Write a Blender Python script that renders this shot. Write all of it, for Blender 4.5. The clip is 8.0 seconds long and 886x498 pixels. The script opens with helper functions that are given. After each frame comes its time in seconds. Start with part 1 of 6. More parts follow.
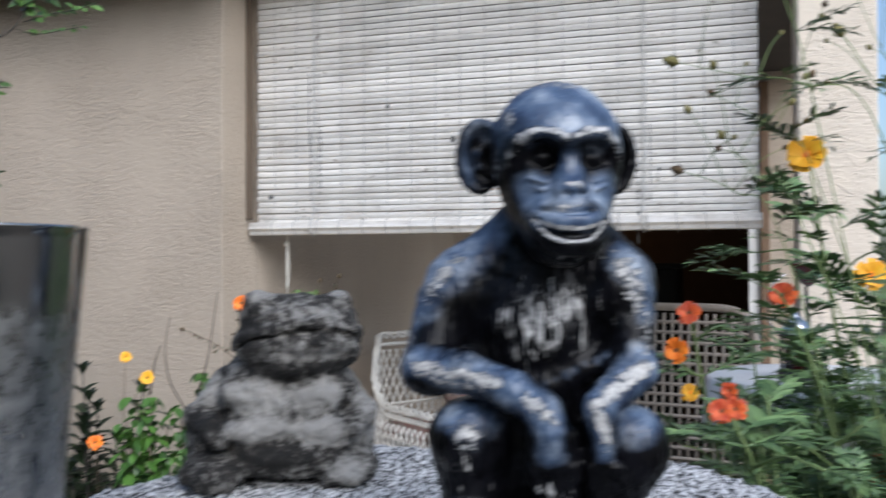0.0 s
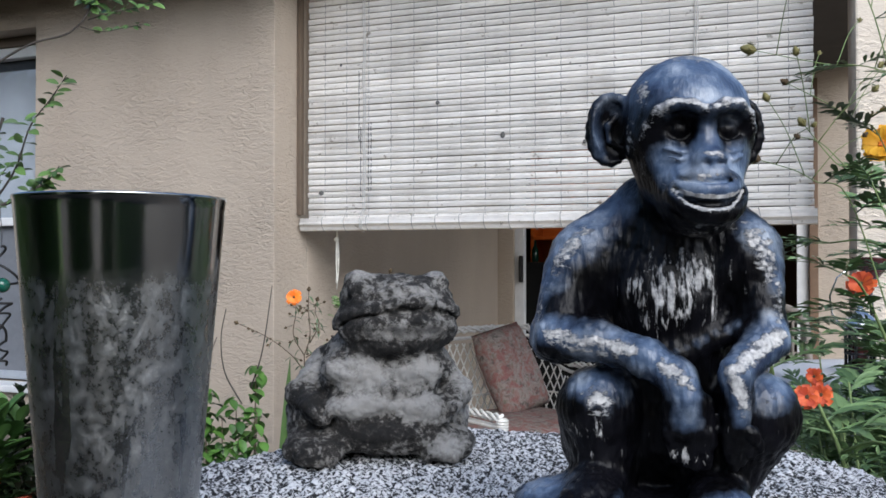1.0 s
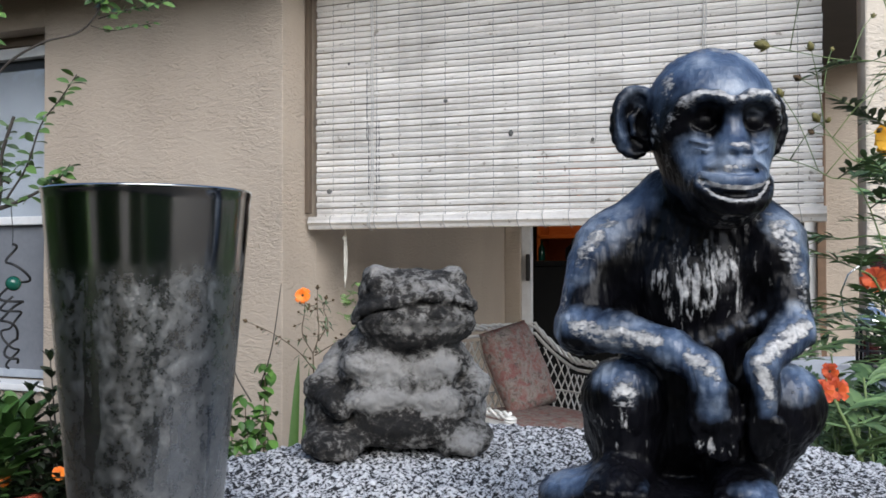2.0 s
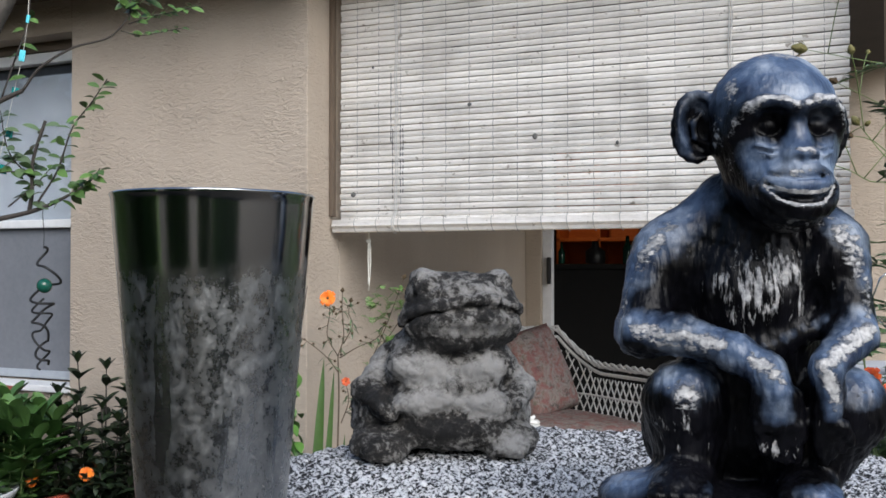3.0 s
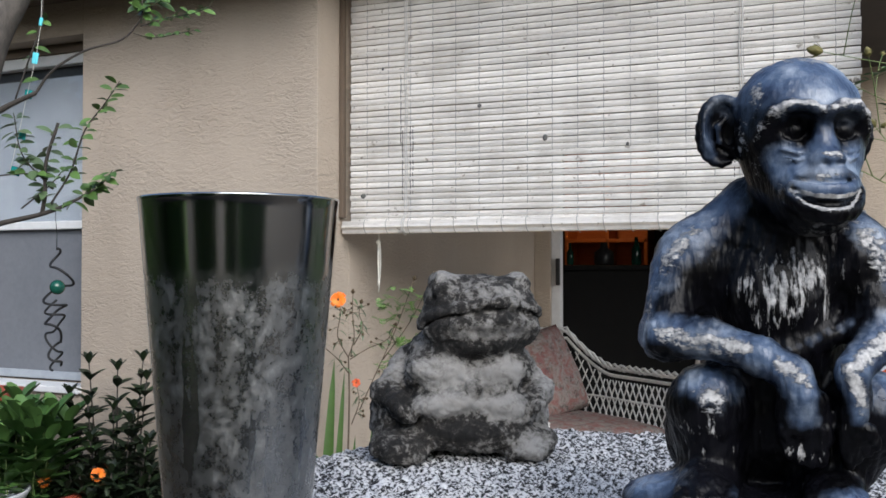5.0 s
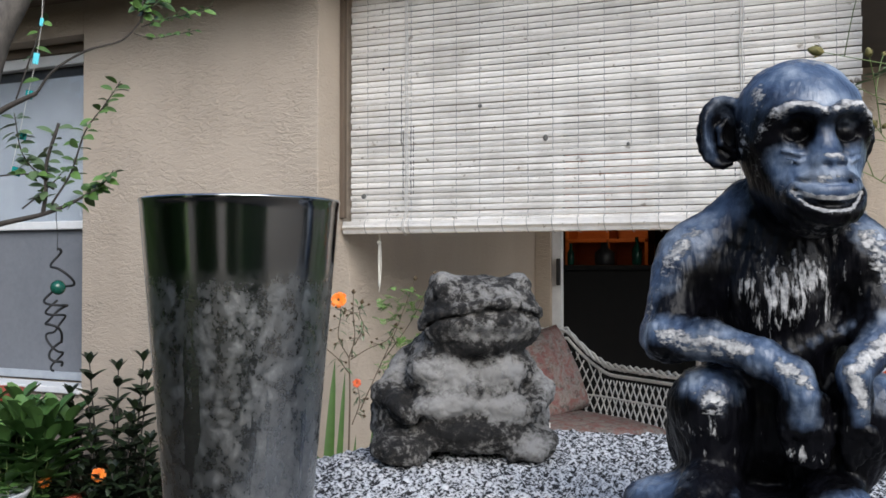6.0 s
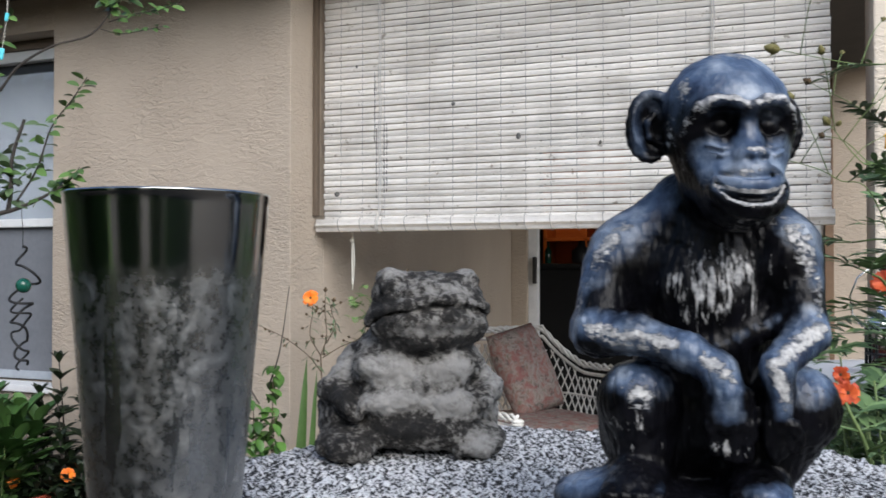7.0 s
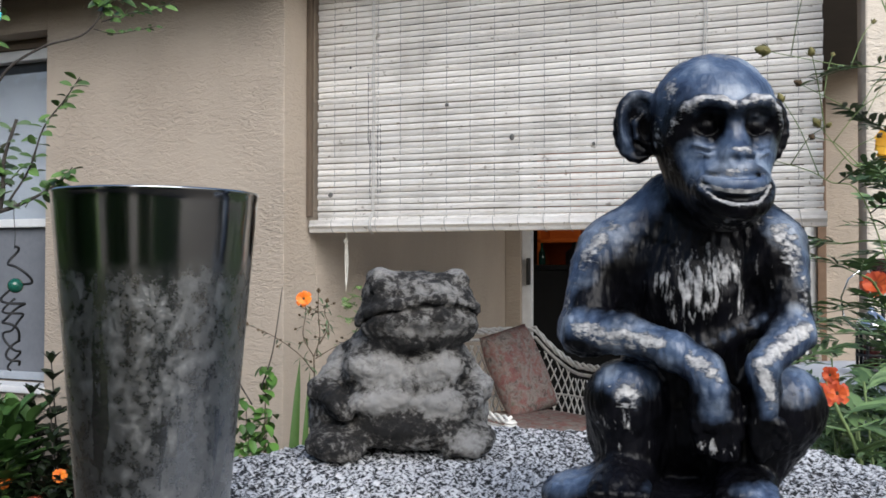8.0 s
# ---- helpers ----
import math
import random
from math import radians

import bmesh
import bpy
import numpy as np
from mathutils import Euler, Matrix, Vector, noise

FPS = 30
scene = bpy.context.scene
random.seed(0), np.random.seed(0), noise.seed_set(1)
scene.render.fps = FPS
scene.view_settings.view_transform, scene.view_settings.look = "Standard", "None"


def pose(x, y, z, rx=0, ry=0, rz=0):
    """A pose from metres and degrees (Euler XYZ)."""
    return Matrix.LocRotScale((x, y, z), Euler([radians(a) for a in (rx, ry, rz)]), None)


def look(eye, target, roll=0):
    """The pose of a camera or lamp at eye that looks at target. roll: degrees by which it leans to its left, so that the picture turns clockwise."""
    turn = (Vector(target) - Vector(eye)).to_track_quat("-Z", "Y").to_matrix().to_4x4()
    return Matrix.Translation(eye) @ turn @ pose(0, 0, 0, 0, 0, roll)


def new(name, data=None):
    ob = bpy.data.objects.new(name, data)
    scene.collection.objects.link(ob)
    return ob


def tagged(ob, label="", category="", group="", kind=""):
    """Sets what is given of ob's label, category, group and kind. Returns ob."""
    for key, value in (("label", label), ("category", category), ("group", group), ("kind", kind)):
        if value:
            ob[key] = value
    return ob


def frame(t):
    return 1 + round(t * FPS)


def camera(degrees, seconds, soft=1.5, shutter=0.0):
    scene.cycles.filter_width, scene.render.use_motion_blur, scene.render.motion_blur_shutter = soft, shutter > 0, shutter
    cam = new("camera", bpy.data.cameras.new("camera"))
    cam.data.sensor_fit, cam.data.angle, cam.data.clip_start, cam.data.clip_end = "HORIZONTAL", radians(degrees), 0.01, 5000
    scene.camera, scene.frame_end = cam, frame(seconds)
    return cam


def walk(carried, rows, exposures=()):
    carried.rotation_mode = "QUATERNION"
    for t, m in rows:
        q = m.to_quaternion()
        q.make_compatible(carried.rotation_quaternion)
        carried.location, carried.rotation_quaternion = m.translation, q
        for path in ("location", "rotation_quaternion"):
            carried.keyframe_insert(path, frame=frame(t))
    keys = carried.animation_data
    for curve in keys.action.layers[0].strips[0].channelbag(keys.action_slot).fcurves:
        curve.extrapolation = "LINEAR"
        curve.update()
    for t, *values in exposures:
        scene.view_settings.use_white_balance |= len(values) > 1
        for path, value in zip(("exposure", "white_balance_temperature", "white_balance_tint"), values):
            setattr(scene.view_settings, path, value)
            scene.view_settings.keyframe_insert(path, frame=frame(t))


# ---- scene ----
cam = camera(52.6, 8.0, 1.6, 0.5)
PATH = [
    (0, (0.021, -0.032, 1.108), (-0.618, 1.863, 1.137), -0.2),
    (0.1, (0.011, -0.038, 1.106), (-0.662, 1.845, 1.131), 0.0),
    (0.5, (-0.01, -0.052, 1.1), (-0.711, 1.821, 1.129), -0.1),
    (1, (-0.016, -0.056, 1.095), (-0.729, 1.813, 1.124), -0.0),
    (1.2, (-0.016, -0.053, 1.095), (-0.725, 1.817, 1.12), 0.0),
    (2.3, (-0.029, -0.066, 1.091), (-0.765, 1.793, 1.121), -0.1),
    (2.5, (-0.033, -0.069, 1.091), (-0.779, 1.787, 1.123), -0.1),
    (3, (-0.041, -0.073, 1.092), (-0.8, 1.777, 1.126), 0.0),
    (3.5, (-0.031, -0.067, 1.091), (-0.774, 1.789, 1.123), -0.0),
    (4, (-0.035, -0.071, 1.092), (-0.786, 1.783, 1.124), -0.1),
    (4.5, (-0.047, -0.078, 1.093), (-0.819, 1.767, 1.129), 0.0),
    (6, (-0.048, -0.078, 1.094), (-0.823, 1.765, 1.13), 0.0),
    (6.5, (-0.045, -0.077, 1.095), (-0.815, 1.769, 1.133), 0.1),
    (7, (-0.027, -0.066, 1.092), (-0.763, 1.794, 1.125), 0.0),
    (7.5, (-0.016, -0.061, 1.091), (-0.731, 1.807, 1.122), -0.0),
    (8, (-0.024, -0.066, 1.091), (-0.748, 1.798, 1.127), 0.1),
]
walk(cam, [(t, look(eye, target, roll)) for t, eye, target, roll in PATH],
     [(0, 0.38, 5950, 10), (1.2, 0.38, 5950, 10), (2.5, 0.38, 6200, 10), (6.5, 0.38, 6200, 10), (8, 0.38, 6250, 10)])

# ---- world, sun, exposure ----
world = bpy.data.worlds.new("sky")
scene.world = world
world.use_nodes = True
wn, wl = world.node_tree.nodes, world.node_tree.links
sky = wn.new("ShaderNodeTexSky")
sky.sky_type, sky.sun_disc = "NISHITA", False
sky.sun_elevation, sky.sun_rotation = radians(35), radians(141)
sky.dust_density, sky.ozone_density = 3.0, 1.0
wl.new(sky.outputs[0], wn["Background"].inputs[0])
wn["Background"].inputs[1].default_value = 0.15
sun = new("sun", bpy.data.lights.new("sun", "SUN"))
sun.data.energy, sun.data.angle, sun.data.color = 2.35, radians(50), (0.93, 0.975, 1.0)
sun.matrix_world = look((0, 0, 0), (-0.52, 0.64, -0.57))


# ---- materials ----
def nodes_of(name, rough=0.6, metal=0.0):
    m = bpy.data.materials.new(name)
    m.use_nodes = True
    b = m.node_tree.nodes["Principled BSDF"]
    b.inputs["Roughness"].default_value, b.inputs["Metallic"].default_value = rough, metal
    return m, m.node_tree.nodes, m.node_tree.links, b


def coords(n, l, scale=(1, 1, 1), kind="Object"):
    tc, mp = n.new("ShaderNodeTexCoord"), n.new("ShaderNodeMapping")
    mp.inputs["Scale"].default_value = scale
    l.new(tc.outputs[kind], mp.inputs["Vector"])
    return mp.outputs[0]


def noise_tex(n, l, vec, scale, detail=5, rough=0.6, distort=0.0):
    t = n.new("ShaderNodeTexNoise")
    t.inputs["Scale"].default_value, t.inputs["Detail"].default_value = scale, detail
    t.inputs["Roughness"].default_value, t.inputs["Distortion"].default_value = rough, distort
    l.new(vec, t.inputs["Vector"])
    return t.outputs["Fac"]


def ramp(n, l, fac, stops):
    r = n.new("ShaderNodeValToRGB")
    els = r.color_ramp.elements
    while len(els) < len(stops):
        els.new(0.5)
    for e, (p, c) in zip(els, stops):
        e.position = p
        e.color = (*c, 1) if isinstance(c, tuple) else (c, c, c, 1)
    l.new(fac, r.inputs[0])
    return r.outputs[0]


def mix(n, l, fac, a, b, mode="MIX"):
    x = n.new("ShaderNodeMix")
    x.data_type, x.blend_type = "RGBA", mode
    for sock, v in ((x.inputs[0], fac), (x.inputs[6], a), (x.inputs[7], b)):
        if isinstance(v, (int, float)):
            sock.default_value = v
        elif isinstance(v, tuple):
            sock.default_value = (*v, 1)
        else:
            l.new(v, sock)
    return x.outputs[2]


def arith(n, l, op, a, b):
    x = n.new("ShaderNodeMath")
    x.operation = op
    for sock, v in zip(x.inputs, (a, b)):
        if isinstance(v, (int, float)):
            sock.default_value = v
        else:
            l.new(v, sock)
    return x.outputs[0]


def bump(n, l, b, height, strength=0.5, dist=0.002):
    x = n.new("ShaderNodeBump")
    x.inputs["Strength"].default_value, x.inputs["Distance"].default_value = strength, dist
    l.new(height, x.inputs["Height"])
    l.new(x.outputs[0], b.inputs["Normal"])


def mat(name, dark, light, rough=0.6, metal=0.0, scale=20.0, relief=0.3, dist=0.001, stretch=(1, 1, 1), vary=0.0, sheer=0.0):
    """A surface with grain at two scales between two colours, and fine relief."""
    m, n, l, b = nodes_of(name, rough, metal)
    v = coords(n, l, stretch)
    a = noise_tex(n, l, v, scale, 6)
    c = noise_tex(n, l, v, scale * 0.13, 3)
    f = arith(n, l, "ADD", arith(n, l, "MULTIPLY", a, 0.6), arith(n, l, "MULTIPLY", c, 0.4))
    col = ramp(n, l, f, [(0.32, dark), (0.68, light)])
    if vary:
        oi = n.new("ShaderNodeObjectInfo")
        hs = n.new("ShaderNodeHueSaturation")
        l.new(arith(n, l, "ADD", arith(n, l, "MULTIPLY", oi.outputs["Random"], vary), 1 - vary / 2), hs.inputs["Value"])
        l.new(col, hs.inputs["Color"])
        col = hs.outputs[0]
    l.new(col, b.inputs["Base Color"])
    if relief:
        bump(n, l, b, a, relief, dist)
    if sheer:
        b.inputs["Transmission Weight"].default_value = 0
        b.inputs["Subsurface Weight"].default_value = sheer
        b.inputs["Subsurface Radius"].default_value = (0.01, 0.01, 0.005)
    return m


def stucco_mat(name, dark, light):
    """Painted stucco: short wavering trowel ridges lying across, stains at large scale."""
    m, n, l, b = nodes_of(name, 0.85)
    v = coords(n, l, (1, 1, 2.3))
    ridge = noise_tex(n, l, v, 36, 4, 0.55, 0.7)
    ridge = ramp(n, l, ridge, [(0.42, 0.0), (0.56, 1.0), (0.7, 0.3)])
    where = ramp(n, l, noise_tex(n, l, coords(n, l), 4.3, 3), [(0.36, 0.15), (0.68, 1.0)])
    fine = noise_tex(n, l, coords(n, l), 130, 4)
    h = arith(n, l, "ADD", arith(n, l, "MULTIPLY", ridge, where), arith(n, l, "MULTIPLY", fine, 0.25))
    stain = noise_tex(n, l, coords(n, l, (1.0, 1.0, 0.4)), 2.3, 5)
    l.new(ramp(n, l, stain, [(0.3, dark), (0.7, light)]), b.inputs["Base Color"])
    bump(n, l, b, h, 0.7, 0.0045)
    return m


STUCCO = stucco_mat("beige stucco", (0.345, 0.292, 0.236), (0.415, 0.353, 0.288))
STUCCO_PALE = stucco_mat("pale stucco", (0.60, 0.53, 0.44), (0.68, 0.60, 0.51))
EAVE = mat("brown eave paint", (0.075, 0.055, 0.04), (0.11, 0.08, 0.055), 0.7, scale=12)
# Shade behind the header is carried by the boards' near-black colour.
CEIL = mat("porch boards darkened for shade", (0.03, 0.026, 0.022), (0.05, 0.042, 0.036), 0.8, scale=10)
WHITE = mat("white paint", (0.56, 0.57, 0.58), (0.68, 0.69, 0.70), 0.45, scale=30, relief=0.1)
GREY_SCREEN = mat("grey insect screen", (0.13, 0.14, 0.16), (0.165, 0.175, 0.195), 0.55, scale=60, relief=0.1)
SHADE = mat("white window shade", (0.25, 0.275, 0.31), (0.33, 0.355, 0.39), 0.5, scale=6, relief=0.05)
BLACK = mat("black plastic", (0.012, 0.012, 0.013), (0.03, 0.03, 0.032), 0.4, scale=40)
BROWN = mat("brown door trim", (0.10, 0.06, 0.035), (0.16, 0.10, 0.06), 0.55, scale=20)
# The room's lack of light is put into this dark colour.
DARK = mat("room paint darkened for dimness", (0.05, 0.04, 0.035), (0.08, 0.065, 0.055), 0.8, scale=8)
# Pale and warm so that the floor throws light onto the porch walls.
CONCRETE = mat("patio concrete paled for bounce", (0.52, 0.455, 0.375), (0.64, 0.57, 0.48), 0.9, scale=18, relief=0.4, dist=0.003)
SOIL = mat("garden soil and mulch", (0.035, 0.026, 0.018), (0.11, 0.085, 0.06), 0.95, scale=25, relief=1.0, dist=0.02)
ROOF = mat("grey roof shingle", (0.12, 0.11, 0.10), (0.2, 0.19, 0.18), 0.9, scale=30, relief=0.6, dist=0.004)
WICKER = mat("white painted wicker", (0.55, 0.54, 0.51), (0.76, 0.75, 0.72), 0.55, scale=60, relief=0.5)
ROPE = mat("off-white cord", (0.5, 0.48, 0.43), (0.68, 0.66, 0.6), 0.8, scale=200, relief=0.6)


# ---- mesh helpers ----
def smooth(bm):
    for f in bm.faces:
        f.smooth = True
    return bm


def thing(name, m=None, label="", category="", group="", kind=""):
    ob = new(name)
    ob.empty_display_size = 0.05
    if m is not None:
        ob.matrix_world = m
    return tagged(ob, label, category, group, kind)


def part(name, bm, material, parent=None, label=""):
    """Links a bmesh as one mesh object under a thing or a part."""
    me = bpy.data.meshes.new(name)
    bm.to_mesh(me)
    bm.free()
    for mt in (material if isinstance(material, (list, tuple)) else [material]):
        me.materials.append(mt)
    ob = new(name, me)
    if parent is not None:
        ob.parent = parent
    if label:
        ob["label"] = label
    return ob


def piece(name, me, parent, m):
    ob = new(name, me)
    ob.parent, ob.matrix_basis = parent, m
    return ob


def mesh_of(bm, material, name="piece"):
    me = bpy.data.meshes.new(name)
    bm.to_mesh(me)
    bm.free()
    me.materials.append(material)
    return me


def box(lo, hi, bevel=0.0, bm=None, segments=2):
    bm2 = bmesh.new()
    bmesh.ops.create_cube(bm2, size=1)
    c = [(a + b) / 2 for a, b in zip(lo, hi)]
    s = [b - a for a, b in zip(lo, hi)]
    bmesh.ops.transform(bm2, matrix=Matrix.Translation(c) @ Matrix.Diagonal((*s, 1)), verts=bm2.verts)
    if bevel:
        bmesh.ops.bevel(bm2, geom=bm2.edges[:], offset=bevel, segments=segments, affect="EDGES", profile=0.6)
    return merge(bm, bm2)


def merge(bm, bm2):
    if bm is None:
        return bm2
    me = bpy.data.meshes.new("tmp")
    bm2.to_mesh(me)
    bm2.free()
    bm.from_mesh(me)
    bpy.data.meshes.remove(me)
    return bm


def tube(points, radii, sides=8, bm=None, closed=False):
    """A round bar along points; radii is one number or one for each point."""
    bm2 = bmesh.new()
    pts = [Vector(p) for p in points]
    if not isinstance(radii, (list, tuple)):
        radii = [radii] * len(pts)
    rings, up = [], None
    for i, p in enumerate(pts):
        if closed:
            d = pts[(i + 1) % len(pts)] - pts[i - 1]
        else:
            d = pts[min(i + 1, len(pts) - 1)] - pts[max(i - 1, 0)]
        d.normalize()
        if up is None:
            up = d.orthogonal().normalized()
        up = (up - d * up.dot(d))
        up = up.normalized() if up.length > 1e-6 else d.orthogonal().normalized()
        side = d.cross(up)
        rings.append([bm2.verts.new(p + (up * math.cos(a) + side * math.sin(a)) * radii[i])
                      for a in [2 * math.pi * k / sides for k in range(sides)]])
    pairs = list(zip(rings, rings[1:]))
    if closed:
        pairs.append((rings[-1], rings[0]))
    for a, b in pairs:
        for k in range(sides):
            bm2.faces.new((a[k], a[(k + 1) % sides], b[(k + 1) % sides], b[k])).smooth = True
    if not closed:
        bm2.faces.new(rings[0][::-1])
        bm2.faces.new(rings[-1])
    return merge(bm, bm2)


def lathe(profile, sides=48, bm=None, close_bottom=True, close_top=False):
    bm2 = bmesh.new()
    rings = [[bm2.verts.new((r * math.cos(2 * math.pi * k / sides), r * math.sin(2 * math.pi * k / sides), z)) for k in range(sides)] for r, z in profile]
    for a, b in zip(rings, rings[1:]):
        for k in range(sides):
            bm2.faces.new((a[k], a[(k + 1) % sides], b[(k + 1) % sides], b[k])).smooth = True
    if close_bottom:
        bm2.faces.new(rings[0][::-1])
    if close_top:
        bm2.faces.new(rings[-1])
    return merge(bm, bm2)


def ball(c, r, bm=None, sub=2):
    bm2 = bmesh.new()
    bmesh.ops.create_icosphere(bm2, subdivisions=sub, radius=1)
    r = r if isinstance(r, (list, tuple)) else (r, r, r)
    bmesh.ops.transform(bm2, matrix=Matrix.Translation(c) @ Matrix.Diagonal((*r, 1)), verts=bm2.verts)
    return merge(bm, smooth(bm2))


# ---- the house ----
FLOOR = -0.03
WY, SX, RY = 2.32, -1.475, 4.60        # front wall face, porch side wall face, porch rear wall face
SOFFIT = 2.02


def wall(name, boxes, material, label, bevel=0.006):
    bm = bmesh.new()
    for lo, hi in boxes:
        box(lo, hi, bevel, bm)
    return tagged(part(name, bm, material), label, "wall", kind="structure")


WX0, WX1, WZ0, WZ1 = -3.55, -2.425, 0.667, 1.905      # the window's opening
wall("wall_front", [((-6, WY, -0.2), (WX0, WY + 0.2, 2.3)), ((WX0, WY, -0.2), (WX1, WY + 0.2, WZ0)),
                    ((WX0, WY, WZ1), (WX1, WY + 0.2, 2.3)), ((WX1, WY, -0.2), (SX, WY + 0.2, 2.3))], STUCCO, "beige painted stucco front wall of the house", 0.004)
wall("wall_porch_side", [((SX - 0.2, WY + 0.2, -0.2), (SX, RY + 0.2, 2.3))], STUCCO, "beige stucco side wall inside the porch")
DX0, DX1, DZ1 = -1.385, 0.122, 1.95
wall("wall_porch_rear", [((SX, RY, -0.2), (DX0, RY + 0.15, 2.3)), ((DX0, RY, DZ1), (DX1, RY + 0.15, 2.3)), ((DX1, RY, -0.2), (0.42, RY + 0.15, 2.3))],
     STUCCO, "beige stucco rear wall of the porch around the door")
wall("wall_pillar", [((0.146, WY, -0.2), (0.325, WY + 0.28, 2.3))], STUCCO_PALE, "pale stucco porch pillar")
wall("porch_header", [((SX, WY, 2.03), (0.146, WY + 0.2, 2.3))], STUCCO, "beige stucco header beam over the porch opening")
# Thin brown strip stands in for the shade where blind meets wall.
tagged(part("blind_shade_strip", box((SX + 0.001, 2.452, 1.245), (SX + 0.016, 2.474, 2.029), 0.003), EAVE), "dark brown strip for the shade on the wall beside the blind", "trim", kind="structure")
tagged(part("ceiling_porch", box((SX, WY + 0.2, 2.03), (0.42, RY, 2.08)), CEIL), "boarded porch ceiling darkened for the header's shade", "ceiling", kind="structure")
tagged(part("soffit", box((-6.2, 2.03, SOFFIT + 0.005), (-1.3, WY, SOFFIT + 0.03), 0.003), EAVE), "dark brown eave soffit under the roof edge", "eave", kind="structure")
tagged(part("fascia", box((-6.2, 2.00, SOFFIT - 0.01), (-1.3, 2.028, SOFFIT + 0.16), 0.003), EAVE), "dark brown fascia board at the eave", "eave", kind="structure")
bm = bmesh.new()
for x0, x1 in ((-6.2, 0.5),):
    vs = [bm.verts.new(p) for p in ((x0, 2.0, 2.22), (x1, 2.12, 2.25), (x1, 9.0, 4.2), (x0, 9.0, 4.2), (x0, 2.0, 2.30), (x1, 2.12, 2.33), (x1, 9.0, 4.34), (x0, 9.0, 4.34))]
    for f in ((3, 2, 1, 0), (4, 5, 6, 7), (0, 1, 5, 4), (1, 2, 6, 5), (2, 3, 7, 6), (3, 0, 4, 7)):
        bm.faces.new([vs[i] for i in f])
tagged(part("roof", bm, ROOF), "grey shingled sloping roof of the house", "roof", kind="structure")
# The apron before the opening is added, unseen, to bounce light inside.
tagged(part("floor_porch", box((SX + 0.35, 1.72, -0.2), (2.6, WY, FLOOR - 0.004), 0.01, box((SX, WY, -0.2), (2.6, RY, FLOOR), 0.01)), CONCRETE), "concrete porch floor with an added apron to bounce light", "floor", kind="structure")
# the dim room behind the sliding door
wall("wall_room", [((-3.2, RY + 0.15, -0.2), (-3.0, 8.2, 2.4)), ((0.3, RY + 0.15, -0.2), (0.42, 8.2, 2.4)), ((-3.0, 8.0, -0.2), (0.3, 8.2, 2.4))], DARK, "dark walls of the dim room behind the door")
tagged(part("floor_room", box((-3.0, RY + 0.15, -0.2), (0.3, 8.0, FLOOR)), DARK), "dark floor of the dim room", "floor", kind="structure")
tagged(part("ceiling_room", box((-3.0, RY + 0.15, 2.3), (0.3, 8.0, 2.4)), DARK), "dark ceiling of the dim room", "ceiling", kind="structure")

# ground to the horizon
bm = bmesh.new()
N = 60
vs = {}
for i in range(N + 1):
    for j in range(N + 1):
        u, v = (i / N * 2 - 1), (j / N * 2 - 1)
        x, y = math.copysign(abs(u) ** 3 * 400 + abs(u) * 3, u), math.copysign(abs(v) ** 3 * 400 + abs(v) * 3, v)
        vs[i, j] = bm.verts.new((x, y, FLOOR - 0.05 + 0.03 * noise.noise((x * 1.3, y * 1.3, 0))))
for i in range(N):
    for j in range(N):
        bm.faces.new((vs[i, j], vs[i + 1, j], vs[i + 1, j + 1], vs[i, j + 1]))
tagged(part("ground", smooth(bm), SOIL), "dark garden soil and mulch", "ground", kind="structure")


# ---- the window in the front wall ----
def make_window():
    # Shaded copy of the frame's white; only the bottom rail wears it.
    RAIL_SHADE = mat("frame white greyed for shade", (0.26, 0.29, 0.33), (0.36, 0.39, 0.43), 0.5, scale=25, relief=0.2)
    w = thing("window_1", label="white single-hung window, pale shade above, grey screen below", category="window", kind="structure")
    y = WY + 0.085
    bm = bmesh.new()
    for lo, hi in (((WX0, y, WZ0), (WX0 + 0.045, y + 0.06, WZ1)), ((WX1 - 0.012, y, WZ0), (WX1, y + 0.06, WZ1)),
                   ((WX0 + 0.045, y, WZ1 - 0.075), (WX1 - 0.012, y + 0.06, WZ1 - 0.035))):
        box(lo, hi, 0.004, bm)
    part("window_frame", bm, WHITE, w)
    part("bottom_rail", box((WX0 + 0.045, y + 0.012, WZ0 + 0.006), (WX1 - 0.012, y + 0.06, WZ0 + 0.036), 0.004), RAIL_SHADE, w, "bottom rail, frame white greyed for shade")
    part("head_trim", box((WX0, y - 0.01, WZ1 - 0.035), (WX1, y + 0.06, WZ1 - 0.001), 0.003), EAVE, w, "dark brown head trim")
    # Black box drawn as the shadow line below the head.
    part("inner_shadow_gap", box((WX0 + 0.045, y + 0.035, WZ1 - 0.115), (WX1 - 0.012, y + 0.05, WZ1 - 0.075)), BLACK, w, "black strip for the shadow under the head")
    part("meeting_rail", box((WX0 + 0.045, y - 0.004, 1.225), (WX1 - 0.012, y + 0.04, 1.255), 0.004), WHITE, w)
    part("shade", box((WX0 + 0.045, y + 0.03, 1.255), (WX1 - 0.012, y + 0.034, WZ1 - 0.115)), SHADE, w, "pale shade behind the upper glass")
    part("pane", box((WX0 + 0.045, y + 0.018, 1.255), (WX1 - 0.012, y + 0.022, WZ1 - 0.115)), GLASS, w, "clear upper glass").visible_shadow = False
    part("screen", box((WX0 + 0.045, y + 0.02, WZ0 + 0.035), (WX1 - 0.012, y + 0.03, 1.225)), GREY_SCREEN, w, "grey lower screen")
    part("window_sill", box((WX0 - 0.02, WY - 0.018, WZ0 - 0.022), (WX1 + 0.006, y - 0.001, WZ0 + 0.002), 0.005), WHITE, w, "white projecting sill")


